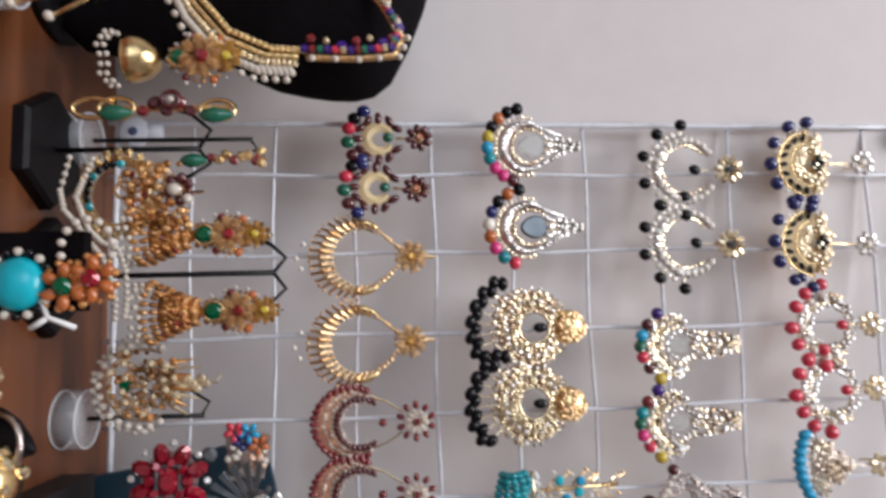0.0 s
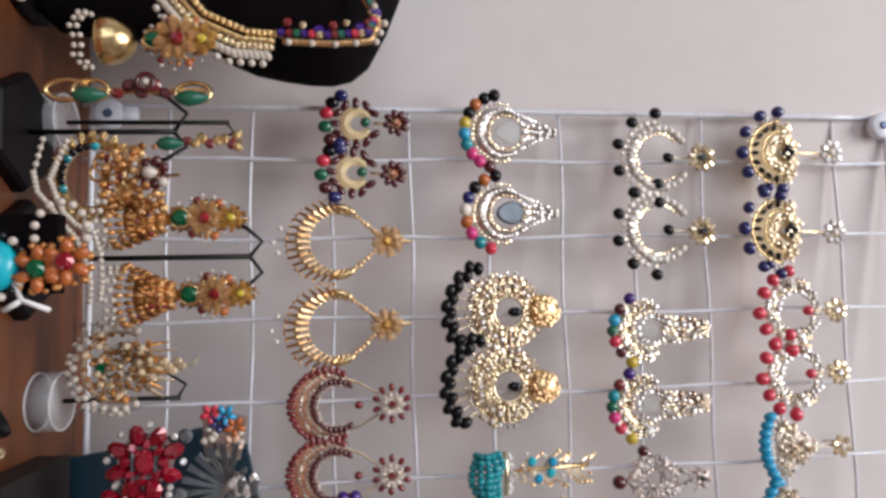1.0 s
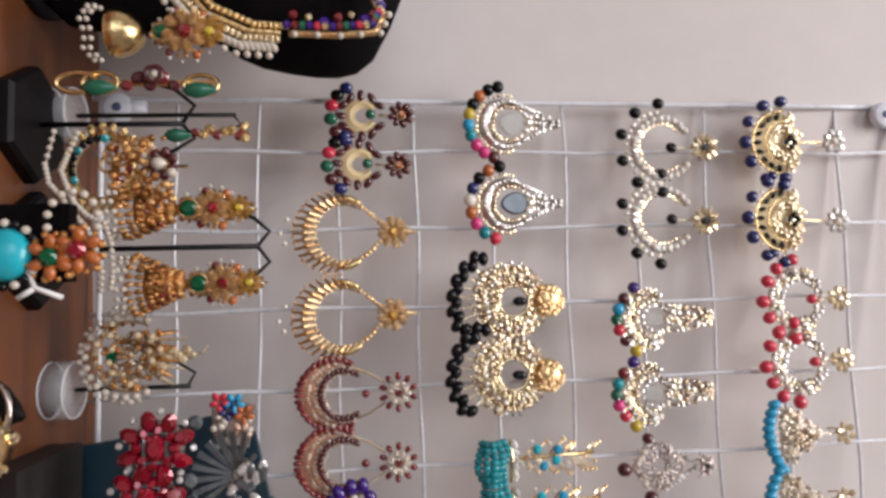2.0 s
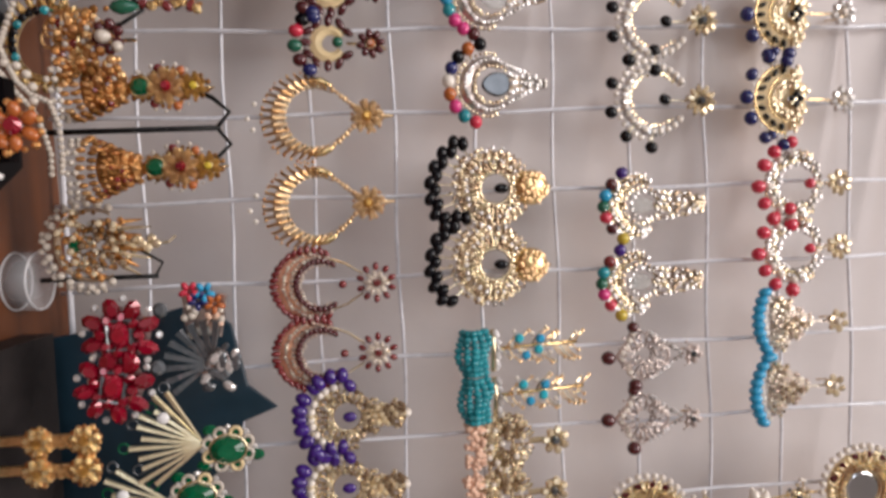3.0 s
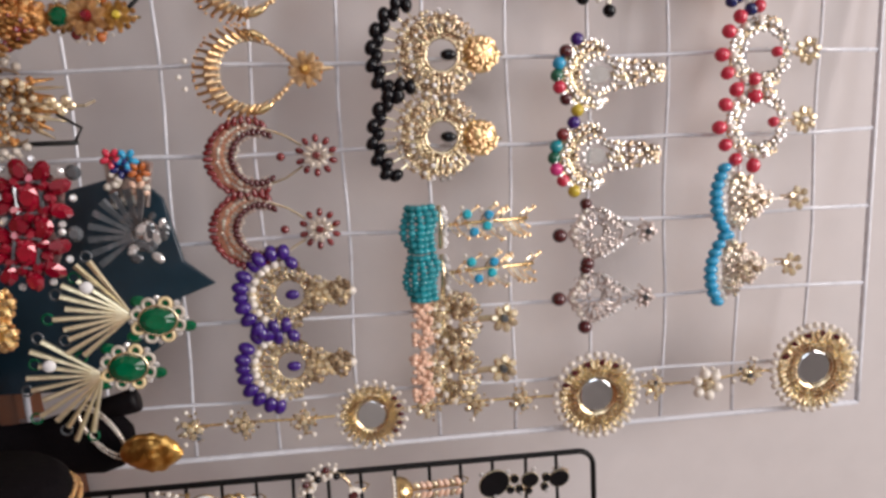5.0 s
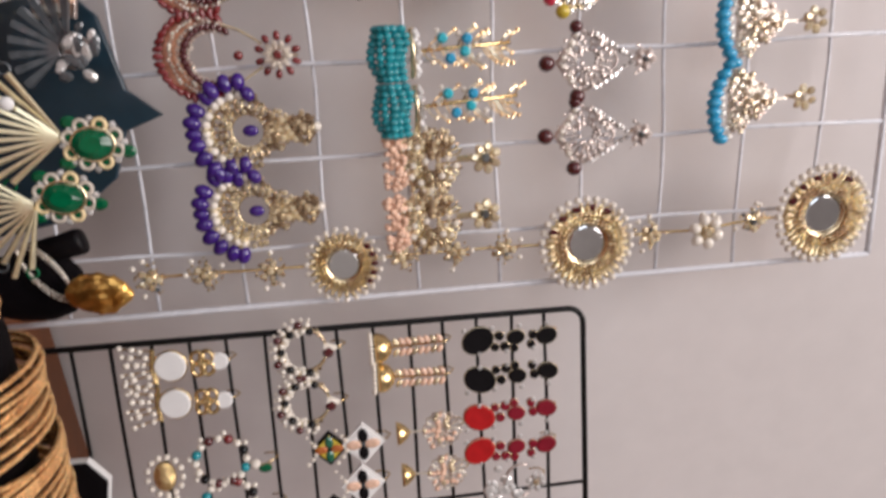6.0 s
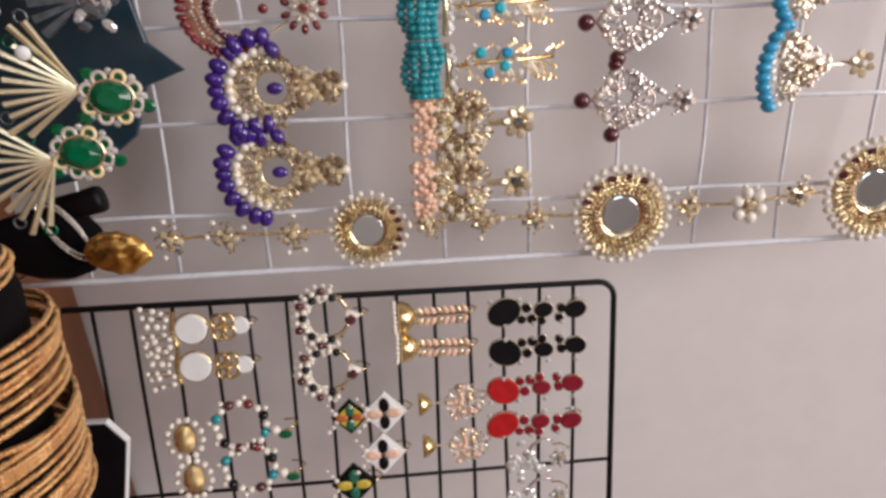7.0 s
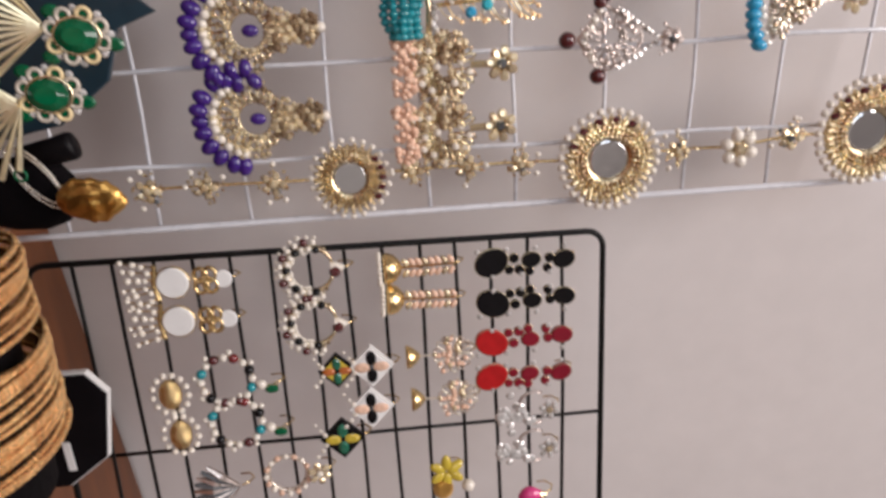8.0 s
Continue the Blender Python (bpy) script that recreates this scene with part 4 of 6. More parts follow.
# ---- mirror chain that hangs down the panel ----
def mirror_chain():
    t = thing("mirror_headchain", panel_pose(0.196, 1.03, 0.006), "pale gold hair chain with round mirror medallions", "chain")
    links = [(0.001, -0.139), (0.001, -0.118), (0.0015, -0.093), (0.0016, -0.0643), (0, -0.041), (0, -0.020), (0.0002, 0.0008), (0.0011, 0.0353), (-0.0009, 0.0619), (-0.0002, 0.0862), (-0.003, 0.1064), (-0.0035, 0.1386)]
    big = {3: (0.0150, 0.0064), 7: (0.0192, 0.0078), 11: (0.0205, 0.0082)}
    s = Shape()
    for a, b in zip(links, links[1:]):
        pts = [(a[0] + (b[0] - a[0]) * k / 6, 0.0005, a[1] + (b[1] - a[1]) * k / 6) for k in range(7)]
        s.tube(pts, 0.0006, 5)
    part("chain", s, GOLD, t, smooth=True)
    rnd = random.Random(51)
    for i, (x, z) in enumerate(links):
        if i in big:
            R, rm = big[i]
            med = part("medallion", Shape().lathe((0, 0, 0), [(R * 0.80, 0), (R * 0.82, 0.0012), (R * 0.6, 0.0026), (rm, 0.003), (rm, 0.0014)], 32), PALE, t, "gold medallion round a mirror", True)
            med.matrix_basis = pose(x, 0.001, z, 90)
            g = part("mirror", Shape().lathe((0, 0, 0), [(rm * 1.02, 0.001), (rm * 1.02, 0.0022), (rm * 0.9, 0.0026)], 28), MIRROR, med, "small round mirror")
            n = int(R * 1900)
            s = Shape()
            for k in range(n):
                a = 2 * math.pi * k / n
                s.gem((x + R * 0.80 * math.cos(a), -0.002, z + R * 0.80 * math.sin(a)), R * 0.13, R * 0.065, R * 0.1, a, 8)
            part("petals", s, PALE, t)
            grains = Shape()
            for rr in (0.68, 0.58, 0.50):
                m = int(R * rr * 3300)
                for k in range(m):
                    a = 2 * math.pi * (k + rr * 3) / m
                    grains.ball((x + max(R * rr, rm * 1.08) * math.cos(a), -0.0022 - rnd.uniform(0, 0.0008), z + max(R * rr, rm * 1.08) * math.sin(a)), R * 0.055, n=6, m=4)
            tagged(part("gold_grain", grains, PALE, t), kind="stuff")
            for k in range(int(n * 0.85)):
                a = 2 * math.pi * k / int(n * 0.85)
                bead("pearl", PEARL, t, (x + R * 0.98 * math.cos(a), -0.001 - rnd.uniform(0, 0.001), z + R * 0.98 * math.sin(a)), R * 0.078, kind="round")
            for k in range(5):
                a = radians(150 + 24 * k) if i != 3 else radians(55 + 18 * k)
                bead("dark_stone", BROWNB, t, (x + R * 0.82 * math.cos(a), -0.0035, z + R * 0.82 * math.sin(a)), R * 0.075, (1, 1, 1.4), 0, "gem")
        else:
            r = 0.0062 if i != 9 else 0.0078
            if i != 9:
                sprinkle(t, "floret_grains", PALE, [(x + rnd.uniform(0.2, 1.0) * 0.0066 * math.cos(0.39 * k), z + rnd.uniform(0.2, 1.1) * 0.0066 * math.sin(0.39 * k)) for k in range(26)], 0.0007, 60 + i, 0.0006, 0.0025)
                sprinkle(t, "floret_stones", SMOKE, [(x + rnd.uniform(-1, 1) * 0.0034, z + rnd.uniform(-1, 1) * 0.0034) for k in range(4)], 0.0009, 80 + i, 0.0006, 0.003)
                r = 0.0050
            flower(t, z, r, PEARL if i == 9 else CHAMP, CHAMP if i != 10 else SMOKE, 5 if i != 9 else 6, x=x, name="floret")
            for k in range(3):
                a = rnd.uniform(0, 6.28)
                bead("pearl", PEARL, t, (x + 0.0075 * math.cos(a), -0.002, z + 0.0075 * math.sin(a)), 0.0011)
    hook(t, 0.156)


mirror_chain()


# ---- black rack: earrings ----
def white_disc_earring(x, z):
    t = thing("earring", black_pose(x, z), "gold butterfly earring with white discs and pearl fringe", "earring", "white disc pair")
    d = part("white_disc", Shape().lathe((0, 0, 0), [(0.0062, 0), (0.0064, 0.001), (0.0058, 0.0018)], 24), WHITEEN, t)
    d.matrix_basis = pose(0, 0, 0, 90)
    part("rim", Shape().tube(ring(0.0064, 26, -0.0004), 0.0006, 5, True), GOLD, t, smooth=True)
    for k in range(4):
        a = radians(45 + 90 * k)
        part("wing", Shape().tube([(0.0032 * math.cos(a) + 0.0030 * math.cos(q), -0.001, 0.0128 + 0.0026 * math.sin(a) + 0.0026 * math.sin(q)) for q in [2 * math.pi * i / 10 for i in range(10)]], 0.0009, 6, True), GOLD, t, smooth=True)
    d2 = part("small_disc", Shape().lathe((0, 0, 0), [(0.0036, 0), (0.0038, 0.001), (0.0033, 0.0016)], 18), WHITEEN, t)
    d2.matrix_basis = pose(0, 0, 0.0195, 90)
    rnd = random.Random(61)
    for i in range(6):
        px = -0.0095 + 0.0037 * i + rnd.uniform(-0.001, 0.001)
        ln = 0.0105 + rnd.uniform(0, 0.004)
        part("fringe_wire", Shape().tube([(px * 0.7, 0, -0.0055), (px, -0.001, -0.006 - ln)], 0.0004, 4), GOLD, t)
        for k in range(3):
            bead("pearl", PEARL, t, (px * (0.8 + 0.12 * k), -0.0015, -0.0075 - ln * (k + rnd.uniform(0.3, 0.9)) / 3), rnd.uniform(0.0010, 0.0015))
    part("bar", Shape().tube([(-0.0075, 0, -0.0062), (0, 0, -0.0075), (0.0075, 0, -0.0062)], 0.001, 5), GOLD, t)
    hook(t, 0.021)
    return t


k1 = white_disc_earring(0.2362, 0.8912)
copy_thing(k1, black_pose(0.2527, 0.8910, turn=2))


def pearl_hoop_earring(x, z):
    t = thing("earring", black_pose(x, z), "pearl and garnet hoop earring", "earring", "pearl garnet hoop pair")
    arc = [down(a, 0.0095) for a in range(-165, 166, 15)]
    part("hoop", Shape().tube([(p[0], 0, p[1]) for p in arc], [0.0005 + 0.0011 * math.cos(radians(a / 2)) for a in range(-165, 166, 15)], 6), PALE, t, smooth=True)
    rnd = random.Random(63)
    for k in range(26):
        px, pz = down(-110 + 220 * k / 25, 0.0098 + (0.0022 if k % 2 else -0.0005))
        bead("pearl" if k % 3 else "garnet", PEARL if k % 3 else (BROWNB if k % 2 else BLACKB), t, (px, -0.0015 - rnd.uniform(0, 0.001), pz), 0.0013 if k % 3 else 0.0017)
    sprinkle(t, "gold_grains", CHAMP, ring_spots(0.0105, 26, -130, 130), 0.0009, 64)
    sprinkle(t, "seed_pearls", PEARL, ring_spots(0.0138, 16, -110, 110) + ring_spots(0.0080, 16, -90, 90), 0.0010, 65)
    bead("stud_stone", BROWNB, t, (0.0012, -0.002, 0.0100), 0.0024, kind="gem")
    part("stud", Shape().lathe((0, 0, 0.0095), [(0.0026, -0.001), (0.0024, 0.001), (0.0008, 0.0045)], 10), PEARL, t)
    hook(t, 0.013)
    return t


k2 = pearl_hoop_earring(0.2362, 0.9450)
copy_thing(k2, black_pose(0.2596, 0.9442, turn=5))


def dome_ladder_earring(x, z):
    t = thing("earring", black_pose(x, z), "gold dome earring with peach bead ladder", "earring", "gold dome pair")
    part("dome", Shape().lathe((0, 0, 0), [(0.0064, -0.003), (0.0066, -0.0015), (0.0056, 0.0015), (0.003, 0.0038), (0.0008, 0.0045)], 20), GOLD, t, "", True)
    for k in range(11):
        a = math.pi + math.pi * k / 10
        bead("pearl", PEARL, t, (0.0064 * math.cos(a), 0.0064 * math.sin(a), -0.0048), 0.0011)
    for k in range(8):
        for q in (-1, 1):
            bead("peach_bead", PEACH if k % 3 else CHAMP, t, (q * 0.0024, -0.0015, 0.006 + 0.0027 * k), 0.0014, (1.5, 0.8, 0.9), radians(35 * q))
    part("spine", Shape().tube([(0, 0, 0.003), (0, 0, 0.0275)], 0.0006, 5), GOLD, t)
    hook(t, 0.0265)
    return t


k3 = dome_ladder_earring(0.2388, 0.9776)
copy_thing(k3, black_pose(0.2525, 0.9780, turn=3))


def oval_drop_earring(x, z, big, small, label, group, flip=1):
    t = thing("earring", black_pose(x, z), label, "earring", group)
    ovals = [(0, 0, 0.0074, 0.0060, 24, big), (0, 0.0171, 0.0042, 0.0034, 6, small), (0.0008 * flip, 0.0312, 0.0048, 0.0039, 12, small)]
    for px, pz, rz, rx, tilt, m in ovals:
        c, w = math.cos(radians(tilt)), math.sin(radians(tilt)) * flip
        out = [(px + rx * math.cos(a) * c - rz * math.sin(a) * w, pz + rx * math.cos(a) * w + rz * math.sin(a) * c) for a in [2 * math.pi * k / 22 for k in range(22)]]
        part("oval", Shape().plate(out, 0.0008, -0.0014, 0.0006), m, t)
        part("rim", Shape().tube([(p[0], -0.0006, p[1]) for p in out], 0.00024, 5, True), CHAMP, t, smooth=True)
    for k, (px, pz) in enumerate(((-0.0012, 0.0097), (0.0038, 0.0075), (0.0040, 0.0120), (0.0050, 0.0162), (-0.0002, 0.0250), (0.0042, 0.0240))):
        r = 0.0019 if k % 2 else 0.0021
        out = [(px * flip + r * math.cos(a), pz + r * math.sin(a)) for a in [2 * math.pi * i / 12 for i in range(12)]]
        part("small_oval", Shape().plate(out, 0.0008, -0.0012, 0.0004), small, t)
        part("rim", Shape().tube([(p[0], -0.0005, p[1]) for p in out], 0.00022, 5, True), PALE, t, smooth=True)
    for k in range(7):
        bead("crystal", CRYSTAL, t, ((0.0058 if k % 2 else -0.0052) * flip, -0.001, -0.006 + 0.0062 * k), 0.0012, kind="gem")
    hook(t, 0.0330)


oval_drop_earring(0.2404, 1.0194, BLACKEN, BLACKEN, "black enamel oval drop earring with crystal edge", "black oval pair")
oval_drop_earring(0.2586, 1.0195, BLACKEN, BLACKEN, "black enamel oval drop earring with crystal edge", "black oval pair", -1)
oval_drop_earring(0.2765, 1.0184, REDEN, WINE, "scarlet enamel oval drop earring with crystal edge", "scarlet oval pair", -1)
oval_drop_earring(0.2929, 1.0179, REDEN, WINE, "scarlet enamel oval drop earring with crystal edge", "scarlet oval pair")


def gold_oval_hoop_earring(x, z):
    t = thing("earring", black_pose(x, z), "gold oval earring with pearl and jewel hoop", "earring", "gold oval hoop pair")
    bead("gold_oval", GOLD, t, (0, -0.001, 0), 0.0056, (1.25, 0.6, 0.85))
    for k in range(13):
        a = 2 * math.pi * k / 13
        bead("pearl", PEARL, t, (0.0088 * math.cos(a), -0.001, 0.0072 * math.sin(a)), 0.0014)
    cols = [PEARL, BROWNB, PEARL, TEAL, PEARL, BLACKB, PEARL, MAROON, PEARL, BROWNB, PEARL, TEAL, PEARL, PEARL, BLACKB, PEARL]
    part("hoop", Shape().tube(ring(0.0105, 26, 0, -0.004, 0.0235), 0.0005, 5, True), PALE, t, smooth=True)
    for k, m in enumerate(cols):
        a = 2 * math.pi * k / len(cols)
        bead("bead", m, t, (-0.004 + 0.0105 * math.cos(a), -0.0015, 0.0235 + 0.0105 * math.sin(a)), 0.0017 if m is PEARL else 0.0021)
        if k % 2:
            bead("pearl", PEARL, t, (-0.004 + 0.0130 * math.cos(a + 0.2), -0.0015, 0.0235 + 0.0130 * math.sin(a + 0.2)), 0.0012)
    bead("leaf", EMERALD, t, (0.0015, -0.002, 0.0415), 0.0023, (0.9, 0.6, 1.3), kind="gem")
    bead("stud_pearl", PEARL, t, (-0.001, -0.002, 0.0375), 0.0022)
    part("link", Shape().tube([(0, 0, 0.034), (0.001, 0, 0.044)], 0.0006, 5), PALE, t)
    hook(t, 0.042)
    return t


k6 = gold_oval_hoop_earring(0.2845, 0.8828)
copy_thing(k6, black_pose(0.3036, 0.8842, turn=2))


def diamond_earring(x, z, r, edge, face, petals, label, group):
    t = thing("earring", black_pose(x, z, 0.007), label, "earring", group)
    dia = [(r, 0), (0, r), (-r, 0), (0, -r)]
    part("plate", Shape().plate(dia, 0.001, -0.001, 0.0003), edge, t)
    q = 0.80 * r
    part("face", Shape().plate([(q, 0), (0, q), (-q, 0), (0, -q)], -0.0009, -0.0014, 0.0002), face, t)
    for k in range(4):
        a = math.pi / 2 * k
        part("petal", Shape().gem((0.40 * r * math.cos(a), -0.0012, 0.40 * r * math.sin(a)), 0.36 * r, 0.23 * r, 0.0009, a, 12), petals[k % 2], t)
    bead("centre_stone", petals[2], t, (0, -0.0016, 0), 0.0011, kind="gem")
    sprinkle(t, "pearls", PEARL, [(-r * 0.5 + r * k / 4, -r * 0.55 - r * 0.2 * abs(2 - k)) for k in range(-1, 6)], 0.0010, 66)
    hook(t, r * 0.8)


diamond_earring(0.2813, 0.9518, 0.0080, BLACKEN, YELLOWB, [GREENB, ORANGEB, BLACKB], "black edged diamond earring in yellow and green enamel", "diamond earrings")
diamond_earring(0.2809, 0.9664, 0.0098, WHITEEN, WHITEEN, [BLACKEN, PEACH, SMOKE], "white enamel diamond earring with black and coral petals", "diamond earrings")
diamond_earring(0.3004, 0.9648, 0.0098, WHITEEN, WHITEEN, [BLACKEN, PEACH, SMOKE], "white enamel diamond earring with black and coral petals", "diamond earrings")
diamond_earring(0.3137, 0.9514, 0.0098, BLACKEN, BLACKEN, [GREENB, YELLOWB, BLACKB], "black edged diamond earring in yellow and green enamel", "diamond earrings")


def peach_mesh_earring(x, z):
    t = thing("earring", black_pose(x, z), "rose mesh flower earring with small gold bell", "earring", "rose mesh pair")
    part("bell", Shape().lathe((0, 0, 0), [(0.0052, -0.002), (0.0046, 0.0), (0.0028, 0.0024), (0.0008, 0.004)], 14), GOLD, t, "", True)
    rnd = random.Random(68)
    wire_fan(t, "mesh_loop", ROSE, 0.001, 0.0088, 14, -180, 180, 0.0185, 0.0005)
    for k in range(26):
        a, q = rnd.uniform(0, 6.28), rnd.uniform(0.002, 0.0095)
        bead("peach_bead", PEACH if k % 3 else CHAMP, t, (q * math.cos(a), -0.0015, 0.0185 + q * 0.9 * math.sin(a)), 0.0012)
    part("link", Shape().tube([(0, 0, 0.003), (0, 0, 0.012)], 0.0005, 5), ROSE, t)
    hook(t, 0.025)
    return t


k8 = peach_mesh_earring(0.2794, 0.9832)
copy_thing(k8, black_pose(0.2998, 0.9843, turn=2))


def crystal_cluster_earring(x, z):
    t = thing("earring", black_pose(x, z), "clear crystal cluster earring", "earring", "crystal cluster pair")
    rnd = random.Random(70)
    for k in range(24):
        a = rnd.uniform(0, 6.28)
        q = rnd.uniform(0.002, 0.0085)
        bead("crystal", CRYSTAL, t, (q * math.cos(a), -0.001 - rnd.uniform(0, 0.0015), 1.3 * q * math.sin(a)), rnd.uniform(0.0012, 0.0022), (1, 0.8, 1.2), a, "gem")
    part("arc", Shape().tube([(0.008 * math.sin(a), 0, 0.010 - 0.008 * math.cos(a)) for a in [-2 + 4 * k / 10 for k in range(11)]], 0.0007, 5), SILVER, t, smooth=True)
    flower(t, 0.0160, 0.0050, CRYSTAL, CHAMP, 6, base=SILVER)
    hook(t, 0.018)
    return t


k9 = crystal_cluster_earring(0.3105, 1.0270)
copy_thing(k9, black_pose(0.3292, 1.0266, turn=4))


def shell_earring(x, z):
    t = thing("earring", black_pose(x, z), "grey blue ribbed shell earring", "earring")
    for k in range(9):
        a = -60 + 15 * k
        p = down(a, 0.013)
        part("rib", Shape().tube([(0, 0, 0.006), (p[0] * 0.6, -0.002, p[1] * 0.6 + 0.003), (p[0], -0.001, p[1])], [0.0008, 0.0018, 0.0008], 6), SMOKE if k % 2 else SILVER, t)
    hook(t, 0.007)


shell_earring(0.3320, 0.8985)


def rose_hoop_earring(x, z):
    t = thing("earring", black_pose(x, z), "rose gold beaded hoop earring", "earring")
    part("hoop", Shape().tube(ring(0.0085, 24), 0.0010, 6, True), ROSE, t, smooth=True)
    for k in range(16):
        a = 2 * math.pi * k / 16
        bead("bead", PEACH if k % 2 else PEARL, t, (0.0094 * math.cos(a), -0.0015, 0.0094 * math.sin(a)), 0.0013)
    flower(t, 0.0140, 0.0055, CHAMP, PEARL, 6, base=ROSE)
    hook(t, 0.016)


rose_hoop_earring(0.3289, 0.9258)


def yellow_flower_earring(x, z):
    t = thing("earring", black_pose(x, z), "yellow petal flower earring with pearl", "earring")
    s = Shape()
    for k in range(6):
        a = 2 * math.pi * k / 6
        s.gem((0.0045 * math.cos(a), -0.001, 0.0045 * math.sin(a)), 0.0042, 0.0024, 0.0020, a)
    part("petals", s, YELLOWB, t)
    bead("gold_ball", AMBER, t, (0.0085, -0.001, -0.002), 0.0048)
    bead("pearl", PEARL, t, (0.0078, -0.002, 0.0095), 0.0030)
    hook(t, 0.004)


yellow_flower_earring(0.3371, 0.9956)


def pink_earring(x, z):
    t = thing("earring", black_pose(x, z), "pink enamel drop earring", "earring")
    bead("drop", PINKB, t, (0, -0.001, 0), 0.0050, (1, 0.7, 1), 0, "drop")
    part("cap", Shape().lathe((0, -0.001, 0.004), [(0.0024, 0), (0.001, 0.003)], 10), PALE, t)
    hook(t, 0.007)


pink_earring(0.3557, 1.0346)


# ---- table: left end, velvet bust with necklaces ----
def velvet_bust():
    t = thing("necklace_bust", pose(-0.088, 0.268, TABLE_Z), "black velvet necklace bust standing on the table", "display bust")
    prof = [(0.020, 0.0), (0.022, 0.004), (0.030, 0.012), (0.034, 0.034), (0.033, 0.052), (0.034, 0.060), (0.037, 0.067), (0.0425, 0.075), (0.0460, 0.083), (0.0482, 0.093), (0.0496, 0.103), (0.0498, 0.111), (0.0482, 0.118), (0.0430, 0.1245), (0.0300, 0.1315), (0.0160, 0.137), (0.0030, 0.141)]
    part("body", Shape().lathe((0, 0, 0), prof, 64, 0.42), VELVET, t, smooth=True)
    part("base", Shape().lathe((0, 0, 0), [(0.026, 0), (0.026, 0.003), (0.021, 0.006)], 40), BLACKEN, t, "round black foot", True)


velvet_bust()


def pearl_collar():
    t = thing("pearl_necklace", pose(0, 0, 0), "gold necklace with pearl drops on a black velvet bust", "necklace")
    pts = [(-0.082, 0.246, 0.868), (-0.066, 0.246, 0.876), (-0.054, 0.246, 0.886), (-0.048, 0.247, 0.900), (-0.0475, 0.248, 0.913)]
    curve = []
    for a, b in zip(pts, pts[1:]):
        curve += [Vector(a).lerp(Vector(b), k / 7) for k in range(7)]
    part("chain", Shape().tube(curve, 0.0011, 6), GOLD, t, smooth=True)
    for k, p in enumerate(curve):
        d = Vector((0.75, 0, -0.35)).normalized()
        bead("gold_cap", GOLD, t, p + Vector((-0.002, -0.001, 0.002)), 0.0014)
        bead("gold_cap", PALE, t, p + d * 0.003 + Vector((0, -0.001, 0)), 0.0014)
        bead("pearl", SHADEPEARL, t, p + d * 0.0062 + Vector((0, -0.001, 0)), 0.0016, (0.9, 0.9, 1.3), 0.9)
        if k % 2:
            bead("pearl", SHADEPEARL, t, p + d * 0.0095 + Vector((0, -0.001, 0)), 0.0013)


pearl_collar()


def jewel_collar():
    t = thing("jewel_necklace", pose(0, 0, 0), "gold necklace with green purple and red stones", "necklace")
    pts = [(-0.047, 0.247, 0.914), (-0.046, 0.246, 0.930), (-0.047, 0.246, 0.944), (-0.054, 0.247, 0.947), (-0.066, 0.247, 0.940), (-0.078, 0.247, 0.930)]
    curve = []
    for a, b in zip(pts, pts[1:]):
        curve += [Vector(a).lerp(Vector(b), k / 6) for k in range(6)]
    part("chain", Shape().tube(curve, 0.0013, 6), COPPER, t, smooth=True)
    mats = [PURPLE, MAROON, GREENB, PURPLE, REDB, PALE]
    for k, p in enumerate(curve):
        bead("stone", mats[k % 6], t, p + Vector((-0.0026, -0.0015, -0.0006)), 0.0016, kind="gem")
        if k % 2:
            bead("stone", mats[(k * 5 + 2) % 6], t, p + Vector((-0.0055 - 0.0014 * math.sin(k * 2.2), -0.001, -0.0012)), 0.0013 + 0.0004 * (k % 3), kind="gem")
        if k % 3 == 0:
            bead("pearl", SHADEPEARL, t, p + Vector((0.001, -0.002, 0.002)), 0.0013)


jewel_collar()


# ---- table: earring stands with bell earrings ----
def earring_stand(x, y, top, left, right, droop, label):
    t = thing("earring_stand", pose(x, y, TABLE_Z), label, "earring stand", "black earring stands")
    s = Shape()
    s.lathe((0, 0, 0), [(0.0215, 0), (0.0215, 0.004), (0.020, 0.0055)], 6)
    part("base", s, BLACKEN, t)
    part("rod", Shape().tube([(0, 0, 0.004), (0, 0, top * 0.5), (0, 0, top)], 0.0010, 8), WIREB, t, smooth=True)
    for q in (left, right):
        part("arm", Shape().tube([(0, 0, top - 0.001), (q * 0.45, 0, top + 0.0035), (q * 0.85, -0.001, top - droop * 0.3), (q, -0.002, top - droop)], 0.0008, 6), WIREB, t, smooth=True)
    return t


earring_stand(-0.019, 0.262, 0.056, -0.015, 0.012, 0.012, "black metal earring stand with two drooping arms")
earring_stand(0.026, 0.266, 0.082, -0.012, 0.013, 0.006, "black metal earring stand with two drooping arms")


